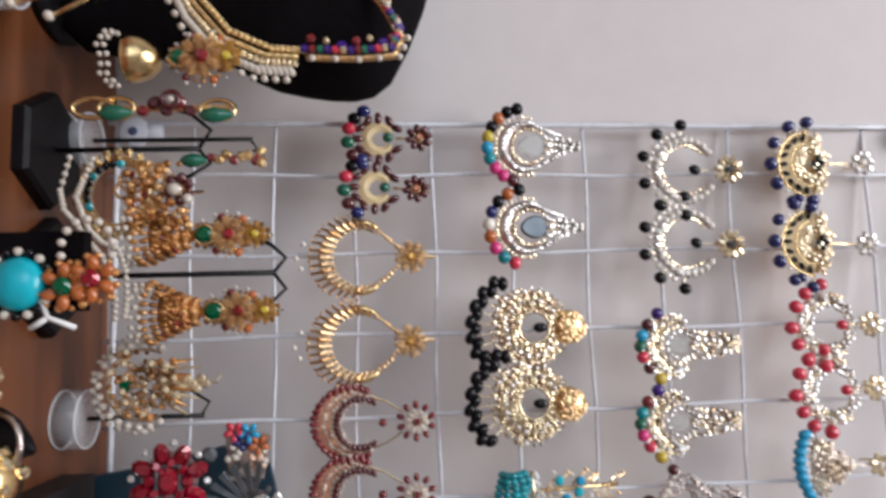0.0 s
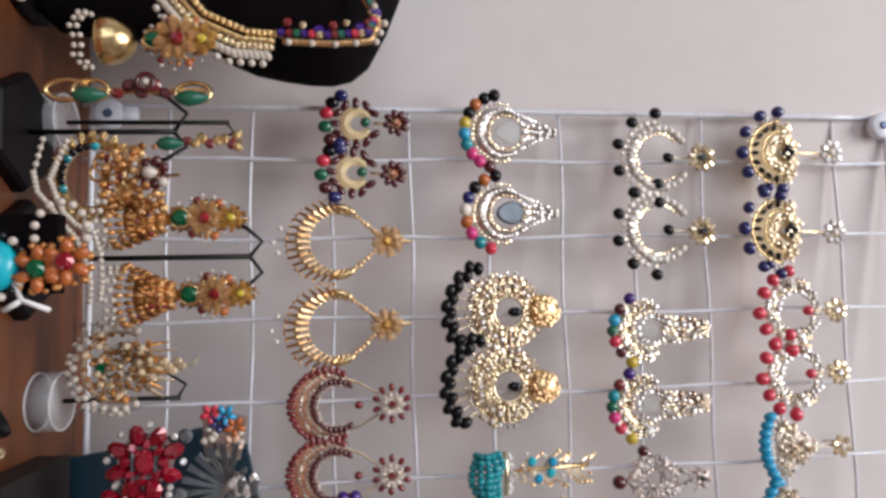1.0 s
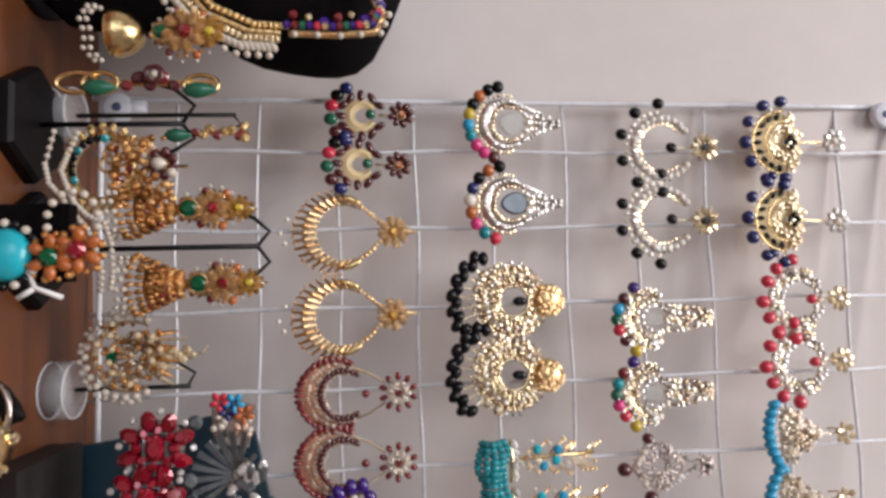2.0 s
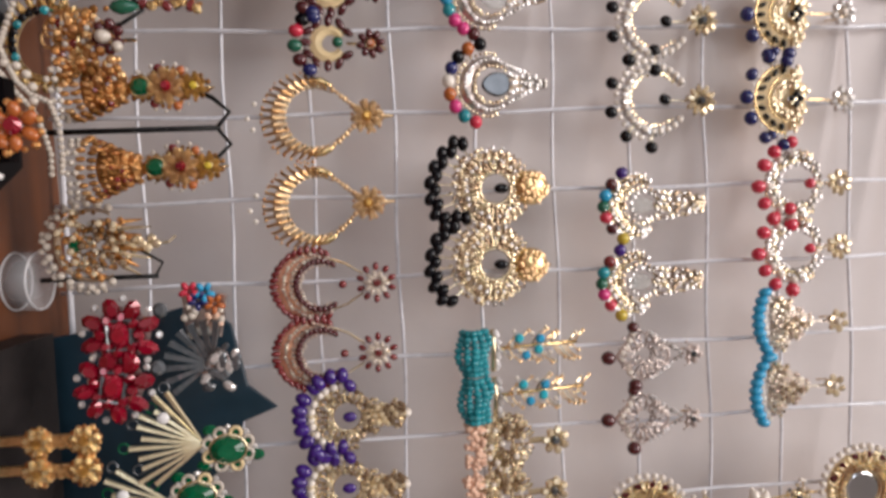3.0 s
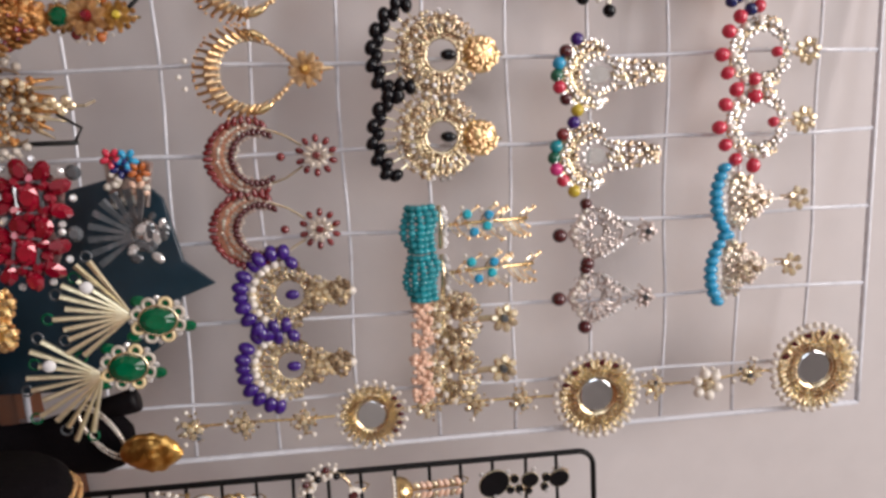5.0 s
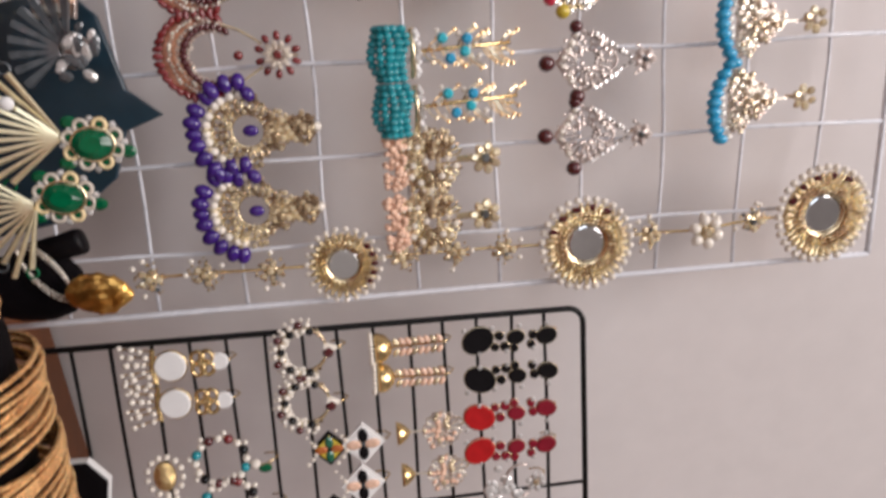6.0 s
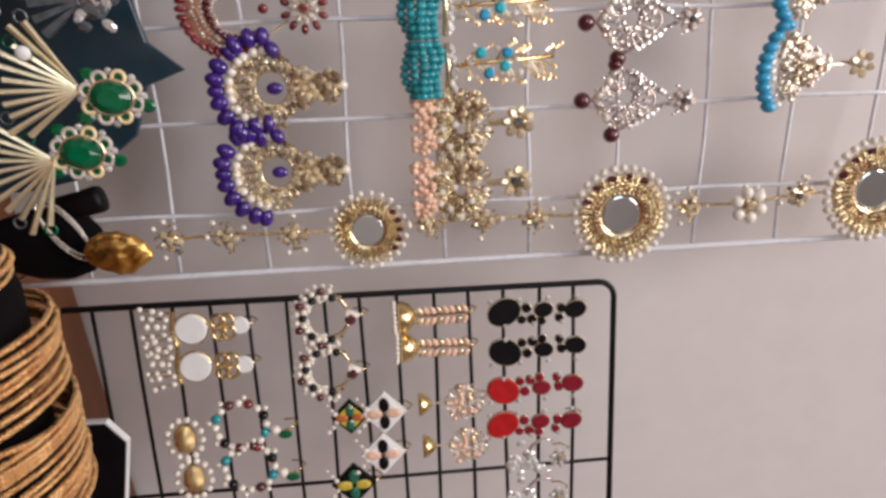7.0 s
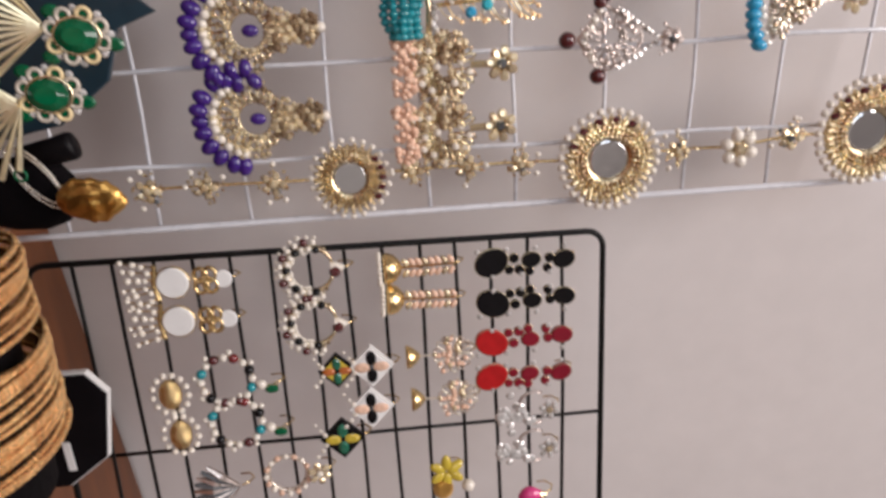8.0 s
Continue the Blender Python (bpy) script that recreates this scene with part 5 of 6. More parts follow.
def acrylic_stand(x, y, top, arm, label):
    t = thing("acrylic_stand", pose(x, y, TABLE_Z), label, "earring stand", "clear earring stands")
    b = part("base", Shape().lathe((0, 0, 0), [(0.0102, 0), (0.0110, 0.0008), (0.0110, 0.0087), (0.0102, 0.0095)], 32), ACRYL, t, "thick clear acrylic disc", True)
    # pale tubes stand in for the bright highlight on both edges
    for z, r in ((0.0092, 0.0106), (0.0006, 0.0106)):
        part("rim", Shape().tube([(p[0], p[2], z) for p in ring(r, 32)], 0.0005, 6, True), RIMGLINT, b, smooth=True)
    part("rod", Shape().tube([(0, 0, 0.0095), (0, 0, top)], 0.0009, 8), WIREB, t, smooth=True)
    part("arm", Shape().tube([(0, 0, top - 0.001), (arm * 0.5, 0, top + 0.002), (arm, 0, top - 0.006)], 0.0006, 6), WIREB, t, smooth=True)


acrylic_stand(0.0780, 0.2830, 0.052, -0.010, "clear acrylic earring stand with thin black rod")
acrylic_stand(-0.0275, 0.2810, 0.070, 0.008, "clear acrylic earring stand with thin black rod")
acrylic_stand(-0.066, 0.225, 0.040, 0.010, "clear acrylic earring stand with thin black rod")


def bell_earring(x, y, z, size=1.0, pearls=True, label="orange gold bell earring with green stone and pearls", tilt=0.0, wide=1.0, strands=True):
    """A bell earring; its origin is the top of the stud."""
    t = thing("bell_earring", pose(x, y, z, 0, tilt, 0) @ Matrix.Scale(size, 4), label, "earring", "bell earrings on stands")
    rnd = random.Random(int(abs(x) * 1e5))
    flower(t, -0.003, 0.0048 * wide, AMBER, YELLOWB, 7, base=GOLD)
    flower(t, -0.0125, 0.0070 * wide, COPPER, RUBY, 8, base=COPPER)
    s = Shape()
    for k in range(9):
        a = 2 * math.pi * (k + 0.5) / 9
        s.gem((0.0056 * wide * math.cos(a), -0.0026, -0.0125 + 0.0056 * wide * math.sin(a)), 0.0011, 0.0011, 0.0012, a)
    part("gold_claws", s, GOLD, t)
    for k in range(6):
        a = 2 * math.pi * k / 6 + 0.4
        bead("petal_stone", MAROON if k % 2 else ORANGEB, t, (0.0072 * wide * math.cos(a), -0.001, -0.0125 + 0.0080 * wide * math.sin(a)), 0.0017, (1, 0.8, 1), a)
    sprinkle(t, "gold_grains", ANTIQUE, ring_spots(0.0070 * wide, 18, lift=-0.0125) + ring_spots(0.0058 * wide, 14, lift=-0.0125) + ring_spots(0.0044, 10, lift=-0.003) + ring_spots(0.0045, 10, lift=-0.0215), 0.0009, 71)
    sprinkle(t, "seed_pearls", SHADEPEARL, ring_spots(0.0088 * wide, 13, lift=-0.0125) + ring_spots(0.0052, 9, lift=-0.0215), 0.0008, 72)
    bead("green_stone", EMERALD, t, (0, -0.003, -0.0215), 0.0030, (1, 0.7, 1.2), 0, "gem")
    part("green_setting", Shape().tube(ring(0.0036, 16, -0.002, 0, -0.0215), 0.0008, 5, True), GOLD, t, smooth=True)
    prof = [(0.0015, -0.026), (0.0032, -0.0275), (0.0052, -0.031), (0.0070, -0.036), (0.0078, -0.0395), (0.0074, -0.0402)]
    if not strands:
        prof = [(0.0015, -0.029), (0.0045, -0.0300), (0.0078, -0.0340), (0.0092, -0.0385), (0.0094, -0.0415), (0.0086, -0.0420), (0.0068, -0.0370), (0.0030, -0.0335)]
    part("bell", Shape().lathe((0, 0, 0), prof, 28), ANTIQUE if strands else GOLD, t, "" if strands else "polished gold cup", True)
    # strands of gold drops hang round the bell and flare out
    for k in range(13 if strands else 0):
        a = math.pi * (0.94 + 1.12 * k / 12)
        strand = Shape()
        for i in range(6):
            f = i / 5
            r = 0.0042 + 0.0066 * f + rnd.uniform(-0.0005, 0.0005)
            strand.ball((r * math.cos(a), r * math.sin(a), -0.0285 - 0.0155 * f), 0.00115, (0.9, 0.9, 1.5), 6, 5)
        tagged(part("gold_strand", strand, (COPPER, ANTIQUE, ANTIQUE)[k % 3], t), kind="stuff")
    for m in (ANTIQUE, MAROON) if strands else ():
        s = Shape()
        for k in range(26 if m is not MAROON else 14):
            a, zz = math.pi * rnd.uniform(0.98, 2.02), rnd.uniform(-0.0405, -0.028)
            r = 0.0098 - 0.0055 * max(0.0, (zz + 0.0405) / 0.0125)
            s.ball((r * math.cos(a), r * math.sin(a), zz), rnd.uniform(0.0006, 0.0012), n=6, m=4)
        tagged(part("bell_grain", s, m, t), kind="stuff")
    if pearls:
        for k in range(10):
            a = math.pi + math.pi * k / 9
            for i in range(2):
                bead("pearl", SHADEPEARL, t, (0.0106 * math.cos(a), 0.0106 * math.sin(a), -0.0462 - 0.0026 * i - 0.0008 * math.sin(k * 2)), 0.00115)
    part("ear_wire", Shape().tube([(0, 0, -0.001), (0, 0.002, 0.003), (0, 0.004, 0.0015), (0, 0.004, -0.004)], 0.0004, 5), GOLD, t, smooth=True)
    return t


bell_earring(0.0125, 0.262, 0.8965, 0.95)
bell_earring(0.0395, 0.262, 0.9000, 0.95)


def slim_drop(x, y, z):
    t = thing("slim_drop_earring", pose(x, y, z), "slim gold drop earring with teal leaf and garnets", "earring")
    bead("teal_leaf", GREENB, t, (0.001, -0.001, -0.016), 0.0034, (0.8, 0.6, 1.2), 0, "drop")
    for k in range(7):
        bead("gold_link", GOLD if k % 3 else MAROON, t, (0.0012 * math.sin(k * 2.4), -0.001, -0.010 + 0.0026 * k), 0.0019, (0.9, 0.9, 1.1), 0.3 * k, "gem")
    for q in (-1, 1):
        bead("petal", GOLD, t, (q * 0.0022, -0.001, 0.0075), 0.0016, (1, 0.8, 1.3), 0.6 * q)
    part("spine", Shape().tube([(0, 0.001, -0.014), (0, 0.001, 0.009)], 0.0006, 5), COPPER, t)


slim_drop(-0.0155, 0.262, 0.8880)
bell_earring(-0.0462, 0.246, 0.8900, 0.86, True, "gold bell earring with red and green enamel", 0.0, 1.35, False)


def jewelled_hoop(x, y, z):
    t = thing("jewelled_hoop", pose(x, y, z, 10), "gold hoop earring with dark enamel stones", "earring")
    part("hoop", Shape().tube(ring(0.0118, 30), 0.0016, 8, True), GOLD, t, smooth=True)
    s = Shape()
    for k in range(22):
        a = 2 * math.pi * k / 22
        s.gem((0.0145 * math.cos(a), -0.0005, 0.0145 * math.sin(a)), 0.0022, 0.0016, 0.0018, a)
    part("petals", s, GOLD, t)
    for k in range(9):
        a = math.pi * (0.95 + 0.085 * k)
        bead("stone", BLACKB if k % 4 else TEAL, t, (0.0105 * math.cos(a), -0.002, 0.0105 * math.sin(a)), 0.0016, kind="gem")
    for k in range(12):
        bead("gold_grain", COPPER if k % 3 else MAROON, t, (-0.006 + 0.0035 * (k % 4), -0.001, 0.006 + 0.0045 * (k // 4)), 0.0019, kind="gem")
    rnd = random.Random(97)
    for name, m, n, r in (("gold_grains", ANTIQUE, 60, 0.0013), ("copper_grains", COPPER, 34, 0.0015), ("seed_pearls", SHADEPEARL, 18, 0.0010)):
        sprinkle(t, name, m, [(rnd.uniform(-0.010, 0.013), rnd.uniform(0.004, 0.026)) for _ in range(n)], r, 98, 0.001, 0.003)
    for k in range(7):
        a = math.pi * (0.55 + 0.15 * k)
        part("scroll", Shape().tube([(0.0075 * math.cos(a) + 0.0030 * math.cos(q), -0.0015, 0.010 + 0.0075 * math.sin(a) + 0.0030 * math.sin(q)) for q in [2 * math.pi * i / 10 for i in range(10)]], 0.0006, 5, True), COPPER, t, smooth=True)
    bead("pearl", SHADEPEARL, t, (0.0, -0.004, 0.0225), 0.0024)
    bead("pearl", SHADEPEARL, t, (0.0035, -0.004, 0.0275), 0.0018)
    flower(t, 0.0235, 0.0062, BROWNB, SHADEPEARL, 7, base=COPPER)
    part("ear_wire", Shape().tube([(0, 0.001, 0.014), (0, 0.003, 0.030)], 0.0006, 5), GOLD, t)
    return t


jewelled_hoop(-0.0020, 0.258, 0.8470)


def enamel_brooch(x, y, z):
    t = thing("enamel_brooch", pose(x, y, z), "gold leaf brooch with teal and dark red enamel", "brooch")
    for px, pz, m in ((0, 0.0, TEAL), (0.001, 0.034, TEAL)):
        bead("teal_leaf", GREENB, t, (px + 0.002, -0.001, pz), 0.0040, (0.75, 0.5, 1.2), kind="drop")
        part("gold_rim", Shape().tube([(px + 0.0036 * math.cos(a), 0, pz + 0.0060 * math.sin(a)) for a in [2 * math.pi * k / 16 for k in range(16)]], 0.0009, 6, True), GOLD, t, smooth=True)
    part("loop", Shape().tube([(0.0035 * math.cos(a), 0, -0.008 + 0.007 * math.sin(a)) for a in [2 * math.pi * k / 16 for k in range(16)]], 0.0010, 6, True), GOLD, t, smooth=True)
    for k in range(5):
        bead("red_stone", BROWNB if k % 3 else MAROON, t, (0.0014 * (-1) ** k, -0.001, 0.009 + 0.0040 * k), 0.0019 + 0.0004 * (k % 2), (1, 0.8, 1.2), 0.5 * (-1) ** k, "gem")
    part("dark_ring", Shape().tube(ring(0.0028, 16, -0.003, -0.002, 0.019), 0.0009, 6, True), BROWNB, t, smooth=True)
    bead("ring_pearl", SHADEPEARL, t, (-0.002, -0.003, 0.019), 0.0013)
    part("spine", Shape().tube([(0, 0.001, -0.003), (0, 0.001, 0.038)], 0.0012, 6), COPPER, t)


enamel_brooch(-0.0305, 0.250, 0.8490)


def pearl_strand():
    t = thing("pearl_strand", pose(0, 0, 0), "double string of small pearls hanging from the stands", "pearl string")
    rows = [[(-0.0138, 0.8330), (-0.0024, 0.8302), (0.0042, 0.8316), (0.0090, 0.8358), (0.0148, 0.8399), (0.0202, 0.8446), (0.0273, 0.8475), (0.0350, 0.8495), (0.0435, 0.8493)],
            [(-0.0132, 0.8408), (-0.0054, 0.8376), (-0.0000, 0.8356), (0.0062, 0.8379), (0.0112, 0.8402), (0.0155, 0.8445), (0.0182, 0.8501), (0.0255, 0.8526), (0.0350, 0.8531), (0.0426, 0.8525)]]
    for row in rows:
        pts = []
        for a, b in zip(row, row[1:]):
            pts += [(a[0] + (b[0] - a[0]) * k / 4, a[1] + (b[1] - a[1]) * k / 4) for k in range(4)]
        part("cord", Shape().tube([(p[0], 0.252, p[1]) for p in pts], 0.0003, 4), SHADEPEARL, t)
        for p in pts:
            bead("pearl", SHADEPEARL, t, (p[0], 0.2515, p[1]), 0.00105)


pearl_strand()


def silver_pearl_earring(x, y, z):
    t = thing("pearl_crescent_earring", pose(x, y, z), "antique gold crescent earring with pearl fringe", "earring")
    part("crescent", Shape().crescent(0.0135, 0.0122, 0.001, 120, 0.001, 0.0012), BRUSHED, t, "")
    for k in range(17):
        px, pz = down(-118 + 236 * k / 16, 0.0152)
        bead("pearl", SHADEPEARL, t, (px, -0.001, pz), 0.0015)
    wire_fan(t, "filigree", CHAMP, 0.002, 0.0085, 12, -180, 180, 0.004, 0.0006)
    sprinkle(t, "pearls", SHADEPEARL, ring_spots(0.0085, 14, -110, 110, 0.003) + ring_spots(0.005, 8, lift=0.006), 0.0012, 77)
    rnd = random.Random(99)
    inside = [(rnd.uniform(-0.012, 0.012), rnd.uniform(-0.010, 0.016)) for _ in range(120)]
    inside = [p for p in inside if math.hypot(*p) < 0.0155]
    sprinkle(t, "gold_grains", ANTIQUE, inside, 0.0010, 100, 0.0005, 0.003)
    sprinkle(t, "champagne_stones", CHAMP, inside[::2], 0.0012, 101, 0.001, 0.004)
    sprinkle(t, "outer_pearls", SHADEPEARL, ring_spots(0.0172, 20, -110, 110), 0.0011, 102, 0.0008)
    for k in range(8):
        q = -0.009 + 0.0026 * k
        part("leaf_spray", Shape().tube([(q * 0.4, -0.001, 0.006), (q * 0.9, -0.003, 0.013), (q * 1.1 + 0.001, -0.001, 0.019 + 0.003 * math.sin(k * 1.7))], [0.0004, 0.0010, 0.0003], 5), CHAMP if k % 2 else ANTIQUE, t)
    bead("stone", EMERALD, t, (0, -0.002, -0.005), 0.0024, kind="gem")
    for k in range(10):
        bead("gold_leaf", CHAMP, t, (0.002 * math.sin(k * 2.1), -0.001, 0.009 + 0.0016 * k), 0.0018, kind="gem")
    part("ear_wire", Shape().tube([(0, 0, 0.006), (0, 0.004, 0.026), (-0.002, 0.012, 0.026)], 0.0006, 5), CHAMP, t)


silver_pearl_earring(0.0655, 0.277, 0.8490)


# ---- table: front left ----
def turquoise_brooch():
    t = thing("turquoise_brooch", pose(0.031, 0.222, 0.834), "turquoise stone brooch with orange flowers and white twigs", "brooch")
    part("stone", Shape().lathe((0, 0, 0), [(0.0078, 0), (0.0080, 0.001), (0.0065, 0.0032), (0.0035, 0.0045), (0.0006, 0.005)], 22), TURQ, t, "", True).matrix_basis = pose(0, 0, 0, 90)
    for k in range(18):
        a = 2 * math.pi * k / 18
        bead("pearl" if k % 2 else "black_bead", SHADEPEARL if k % 2 else BLACKB, t, (0.0095 * math.cos(a), -0.001, 0.0095 * math.sin(a)), 0.0014)
    for px, pz in ((0.001, 0.0135), (-0.001, 0.0215)):
        s = Shape()
        for k in range(6):
            a = 2 * math.pi * k / 6
            s.gem((px + 0.0046 * math.cos(a), -0.001, pz + 0.0046 * math.sin(a)), 0.0027, 0.0019, 0.0020, a)
        part("petals", s, ORANGEB, t)
        sprinkle(t, "gold_grains", ANTIQUE, [(px + q[0], pz + q[1]) for q in ring_spots(0.0068, 12) + ring_spots(0.0034, 8)], 0.0011, 93, 0.0005)
        bead("flower_centre", RUBY if pz > 0.02 else EMERALD, t, (px, -0.003, pz), 0.0028, kind="gem")
    for k in range(14):
        a = 2 * math.pi * k / 14
        bead("pearl", SHADEPEARL, t, (-0.010 + 0.0088 * math.cos(a), 0.0, 0.019 + 0.0075 * math.sin(a)), 0.0013)
    part("twigs", Shape().tube([(0.004, 0, 0.006), (0.010, -0.001, 0.009), (0.013, -0.001, 0.017)], 0.0009, 5).tube([(0.010, -0.001, 0.009), (0.013, -0.001, 0.004)], 0.0009, 5), WHITEEN, t, smooth=True)
    part("stand_foot", Shape().box((-0.016, 0.0045, TABLE_Z - 0.834), (0.008, 0.010, 0.016)), VELVET, t, "black velvet holder")


turquoise_brooch()


def gold_filigree_ball(x, y, r, m, label):
    t = thing("filigree_ornament", pose(x, y, TABLE_Z + r * 0.97), label, "ornament")
    part("ball", Shape().ball((0, 0, 0), r * 0.9, n=16, m=10), m, t, "", True)
    rnd = random.Random(int(x * 9000))
    s = Shape()
    for k in range(90):
        d = Vector((rnd.gauss(0, 1), rnd.gauss(0, 1), rnd.gauss(0, 1))).normalized() * r * 0.92
        s.ball(tuple(d), r * 0.13, n=6, m=4)
    tagged(part("grains", s, PALE if m is not SHADEPEARL else SHADEPEARL, t), kind="stuff")


gold_filigree_ball(0.059, 0.205, 0.0105, SILVER, "silver pearl encrusted ornament on the table")
gold_filigree_ball(0.086, 0.216, 0.0115, GOLD, "gold filigree ornament on the table")


def black_drop(x, y):
    t = thing("black_drop_earring", pose(x, y, TABLE_Z + 0.012, 20), "black glossy drop ornament with silver line", "earring")
    bead("drop", BLACKEN, t, (0, 0, 0), 0.0095, (0.8, 0.6, 1.2), 0.3, "drop")
    part("loop", Shape().tube(ring(0.0085, 20, -0.003, 0.002, 0.003), 0.0009, 6, True), SILVER, t, smooth=True)


black_drop(0.074, 0.222)


def gold_twig():
    t = thing("gold_twig_earring", pose(-0.062, 0.212, 0.845), "gold wire earring with pearl tips", "earring")
    for q in ((0.012, -0.014), (0.016, -0.003), (0.007, 0.008)):
        part("twig", Shape().tube([(0, 0, 0.012), (q[0] * 0.7, -0.001, 0.012 + q[1] * 0.3), (q[0], 0, 0.004 + q[1])], 0.0007, 5), GOLD, t, smooth=True)
        bead("pearl", SHADEPEARL, t, (q[0], 0, 0.003 + q[1]), 0.0016)
    bead("white_ball", WHITEEN, t, (0.002, 0, 0.022), 0.0040)
    part("stem", Shape().tube([(0, 0.002, TABLE_Z - 0.845), (0, 0.002, 0.014)], 0.0007, 5), GOLD, t)


gold_twig()


# ---- table: dark card with flower, crystal and fan earrings ----
def dark_card():
    t = thing("earring_card", pose(0.128, 0.293, TABLE_Z, -4), "navy black earring card with a pointed corner", "display card")
    body = [(-0.026, 0.0), (0.045, 0.0), (0.046, 0.030), (0.042, 0.052), (0.028, 0.071), (0.0115, 0.077), (0.0065, 0.0905), (-0.003, 0.0795), (-0.028, 0.074), (-0.034, 0.068), (-0.036, 0.055), (-0.030, 0.030)]
    part("card", Shape().plate(body, 0.0025, 0.0, 0.0006), CARD, t)
    part("easel", Shape().plate([(-0.012, 0.0), (0.020, 0.0), (0.012, 0.045), (-0.004, 0.045)], 0.006, 0.003, 0.0004), CARD, t)


dark_card()


def ruby_flower(x, z):
    t = thing("ruby_earring", pose(x, 0.252, z, -8), "ruby red glass flower earring with crystals", "earring", "ruby flower pair")
    part("back", Shape().lathe((0, 0, 0), [(0.009, 0), (0.009, 0.001)], 16), SILVER, t).matrix_basis = pose(0, 0.002, 0, 90)
    s = Shape()
    for k in range(8):
        a = 2 * math.pi * k / 8 + 0.3
        s.gem((0.0090 * math.cos(a), -0.0005, 0.0090 * math.sin(a)), 0.0040, 0.0027, 0.0034, a)
        s.gem((0.0058 * math.cos(a + 0.39), -0.0015, 0.0058 * math.sin(a + 0.39)), 0.0022, 0.0017, 0.0024, a)
    part("petals", s, RUBY, t)
    s = Shape()
    for k in range(8):
        a = 2 * math.pi * k / 8 + 0.7
        s.gem((0.0118 * math.cos(a), 0.0, 0.0118 * math.sin(a)), 0.0013, 0.0013, 0.0014, a)
    part("crystals", s, CRYSTAL, t)
    part("centre_setting", Shape().tube([(0.0048, -0.0028, 0.0036), (-0.0048, -0.0028, 0.0036), (-0.0048, -0.0028, -0.0036), (0.0048, -0.0028, -0.0036)], 0.0008, 5, True), SMOKE, t)
    part("centre_stone", Shape().gem((0, -0.0016, 0), 0.0046, 0.0036, 0.0030, 0, 8), RUBY, t)
    bead("top_stone", SMOKE, t, (-0.007, 0.002, 0.012), 0.0026, kind="gem")
    part("pin", Shape().tube([(0, 0.001, 0), (0, 0.030, 0.0)], 0.0006, 5), SILVER, t)
    return t


r1 = ruby_flower(0.0945, 0.8680)
copy_thing(r1, pose(0.1115, 0.252, 0.8650, -8, 12, 0))


def enamel_flower_brooch():
    t = thing("flower_brooch", pose(0.088, 0.281, 0.884), "small brooch of coloured enamel flowers and pearls", "brooch")
    for px, pz, m in ((-0.004, -0.002, REDB), (-0.0005, 0.001, NAVY), (0.001, 0.007, ORANGEB), (-0.0035, 0.0035, BLUEB), (0.0075, 0.006, PEACH)):
        s = Shape()
        for k in range(5):
            a = 2 * math.pi * k / 5
            s.gem((px + 0.0024 * math.cos(a), -0.001, pz + 0.0024 * math.sin(a)), 0.0018, 0.0012, 0.0014, a)
        part("petals", s, m, t)
    rnd = random.Random(83)
    for k in range(18):
        bead("pearl", SHADEPEARL, t, (rnd.uniform(0.001, 0.014), -0.001, rnd.uniform(-0.005, 0.010)), rnd.uniform(0.0010, 0.0017))
    part("back", Shape().plate([(-0.007, -0.006), (0.012, -0.005), (0.014, 0.008), (-0.002, 0.011)], 0.003, 0.001, 0.0004), SILVER, t)


enamel_flower_brooch()


def crystal_spray():
    t = thing("crystal_spray", pose(0.1115, 0.279, 0.8890), "smoky crystal spray brooch on dark card", "brooch")
    for k in range(9):
        a = -100 + 17 * k
        p = down(a, 0.017)
        part("baguette", Shape().tube([(p[0] * 0.15, 0, p[1] * 0.15), (p[0], -0.001, p[1])], [0.0008, 0.0017], 4), SMOKE, t)
    rnd = random.Random(85)
    for k in range(22):
        a, q = rnd.uniform(-0.9, 2.6), rnd.uniform(0.002, 0.011)
        bead("crystal", CRYSTAL if k % 2 else SMOKE, t, (q * math.cos(a), -0.002, q * math.sin(a)), rnd.uniform(0.0011, 0.0020), (1, 0.9, 1.5), a, "gem")
    part("back", Shape().lathe((0, 0, 0), [(0.006, 0), (0.006, 0.002)], 12), SILVER, t).matrix_basis = pose(0, 0.004, 0, 90)


crystal_spray()


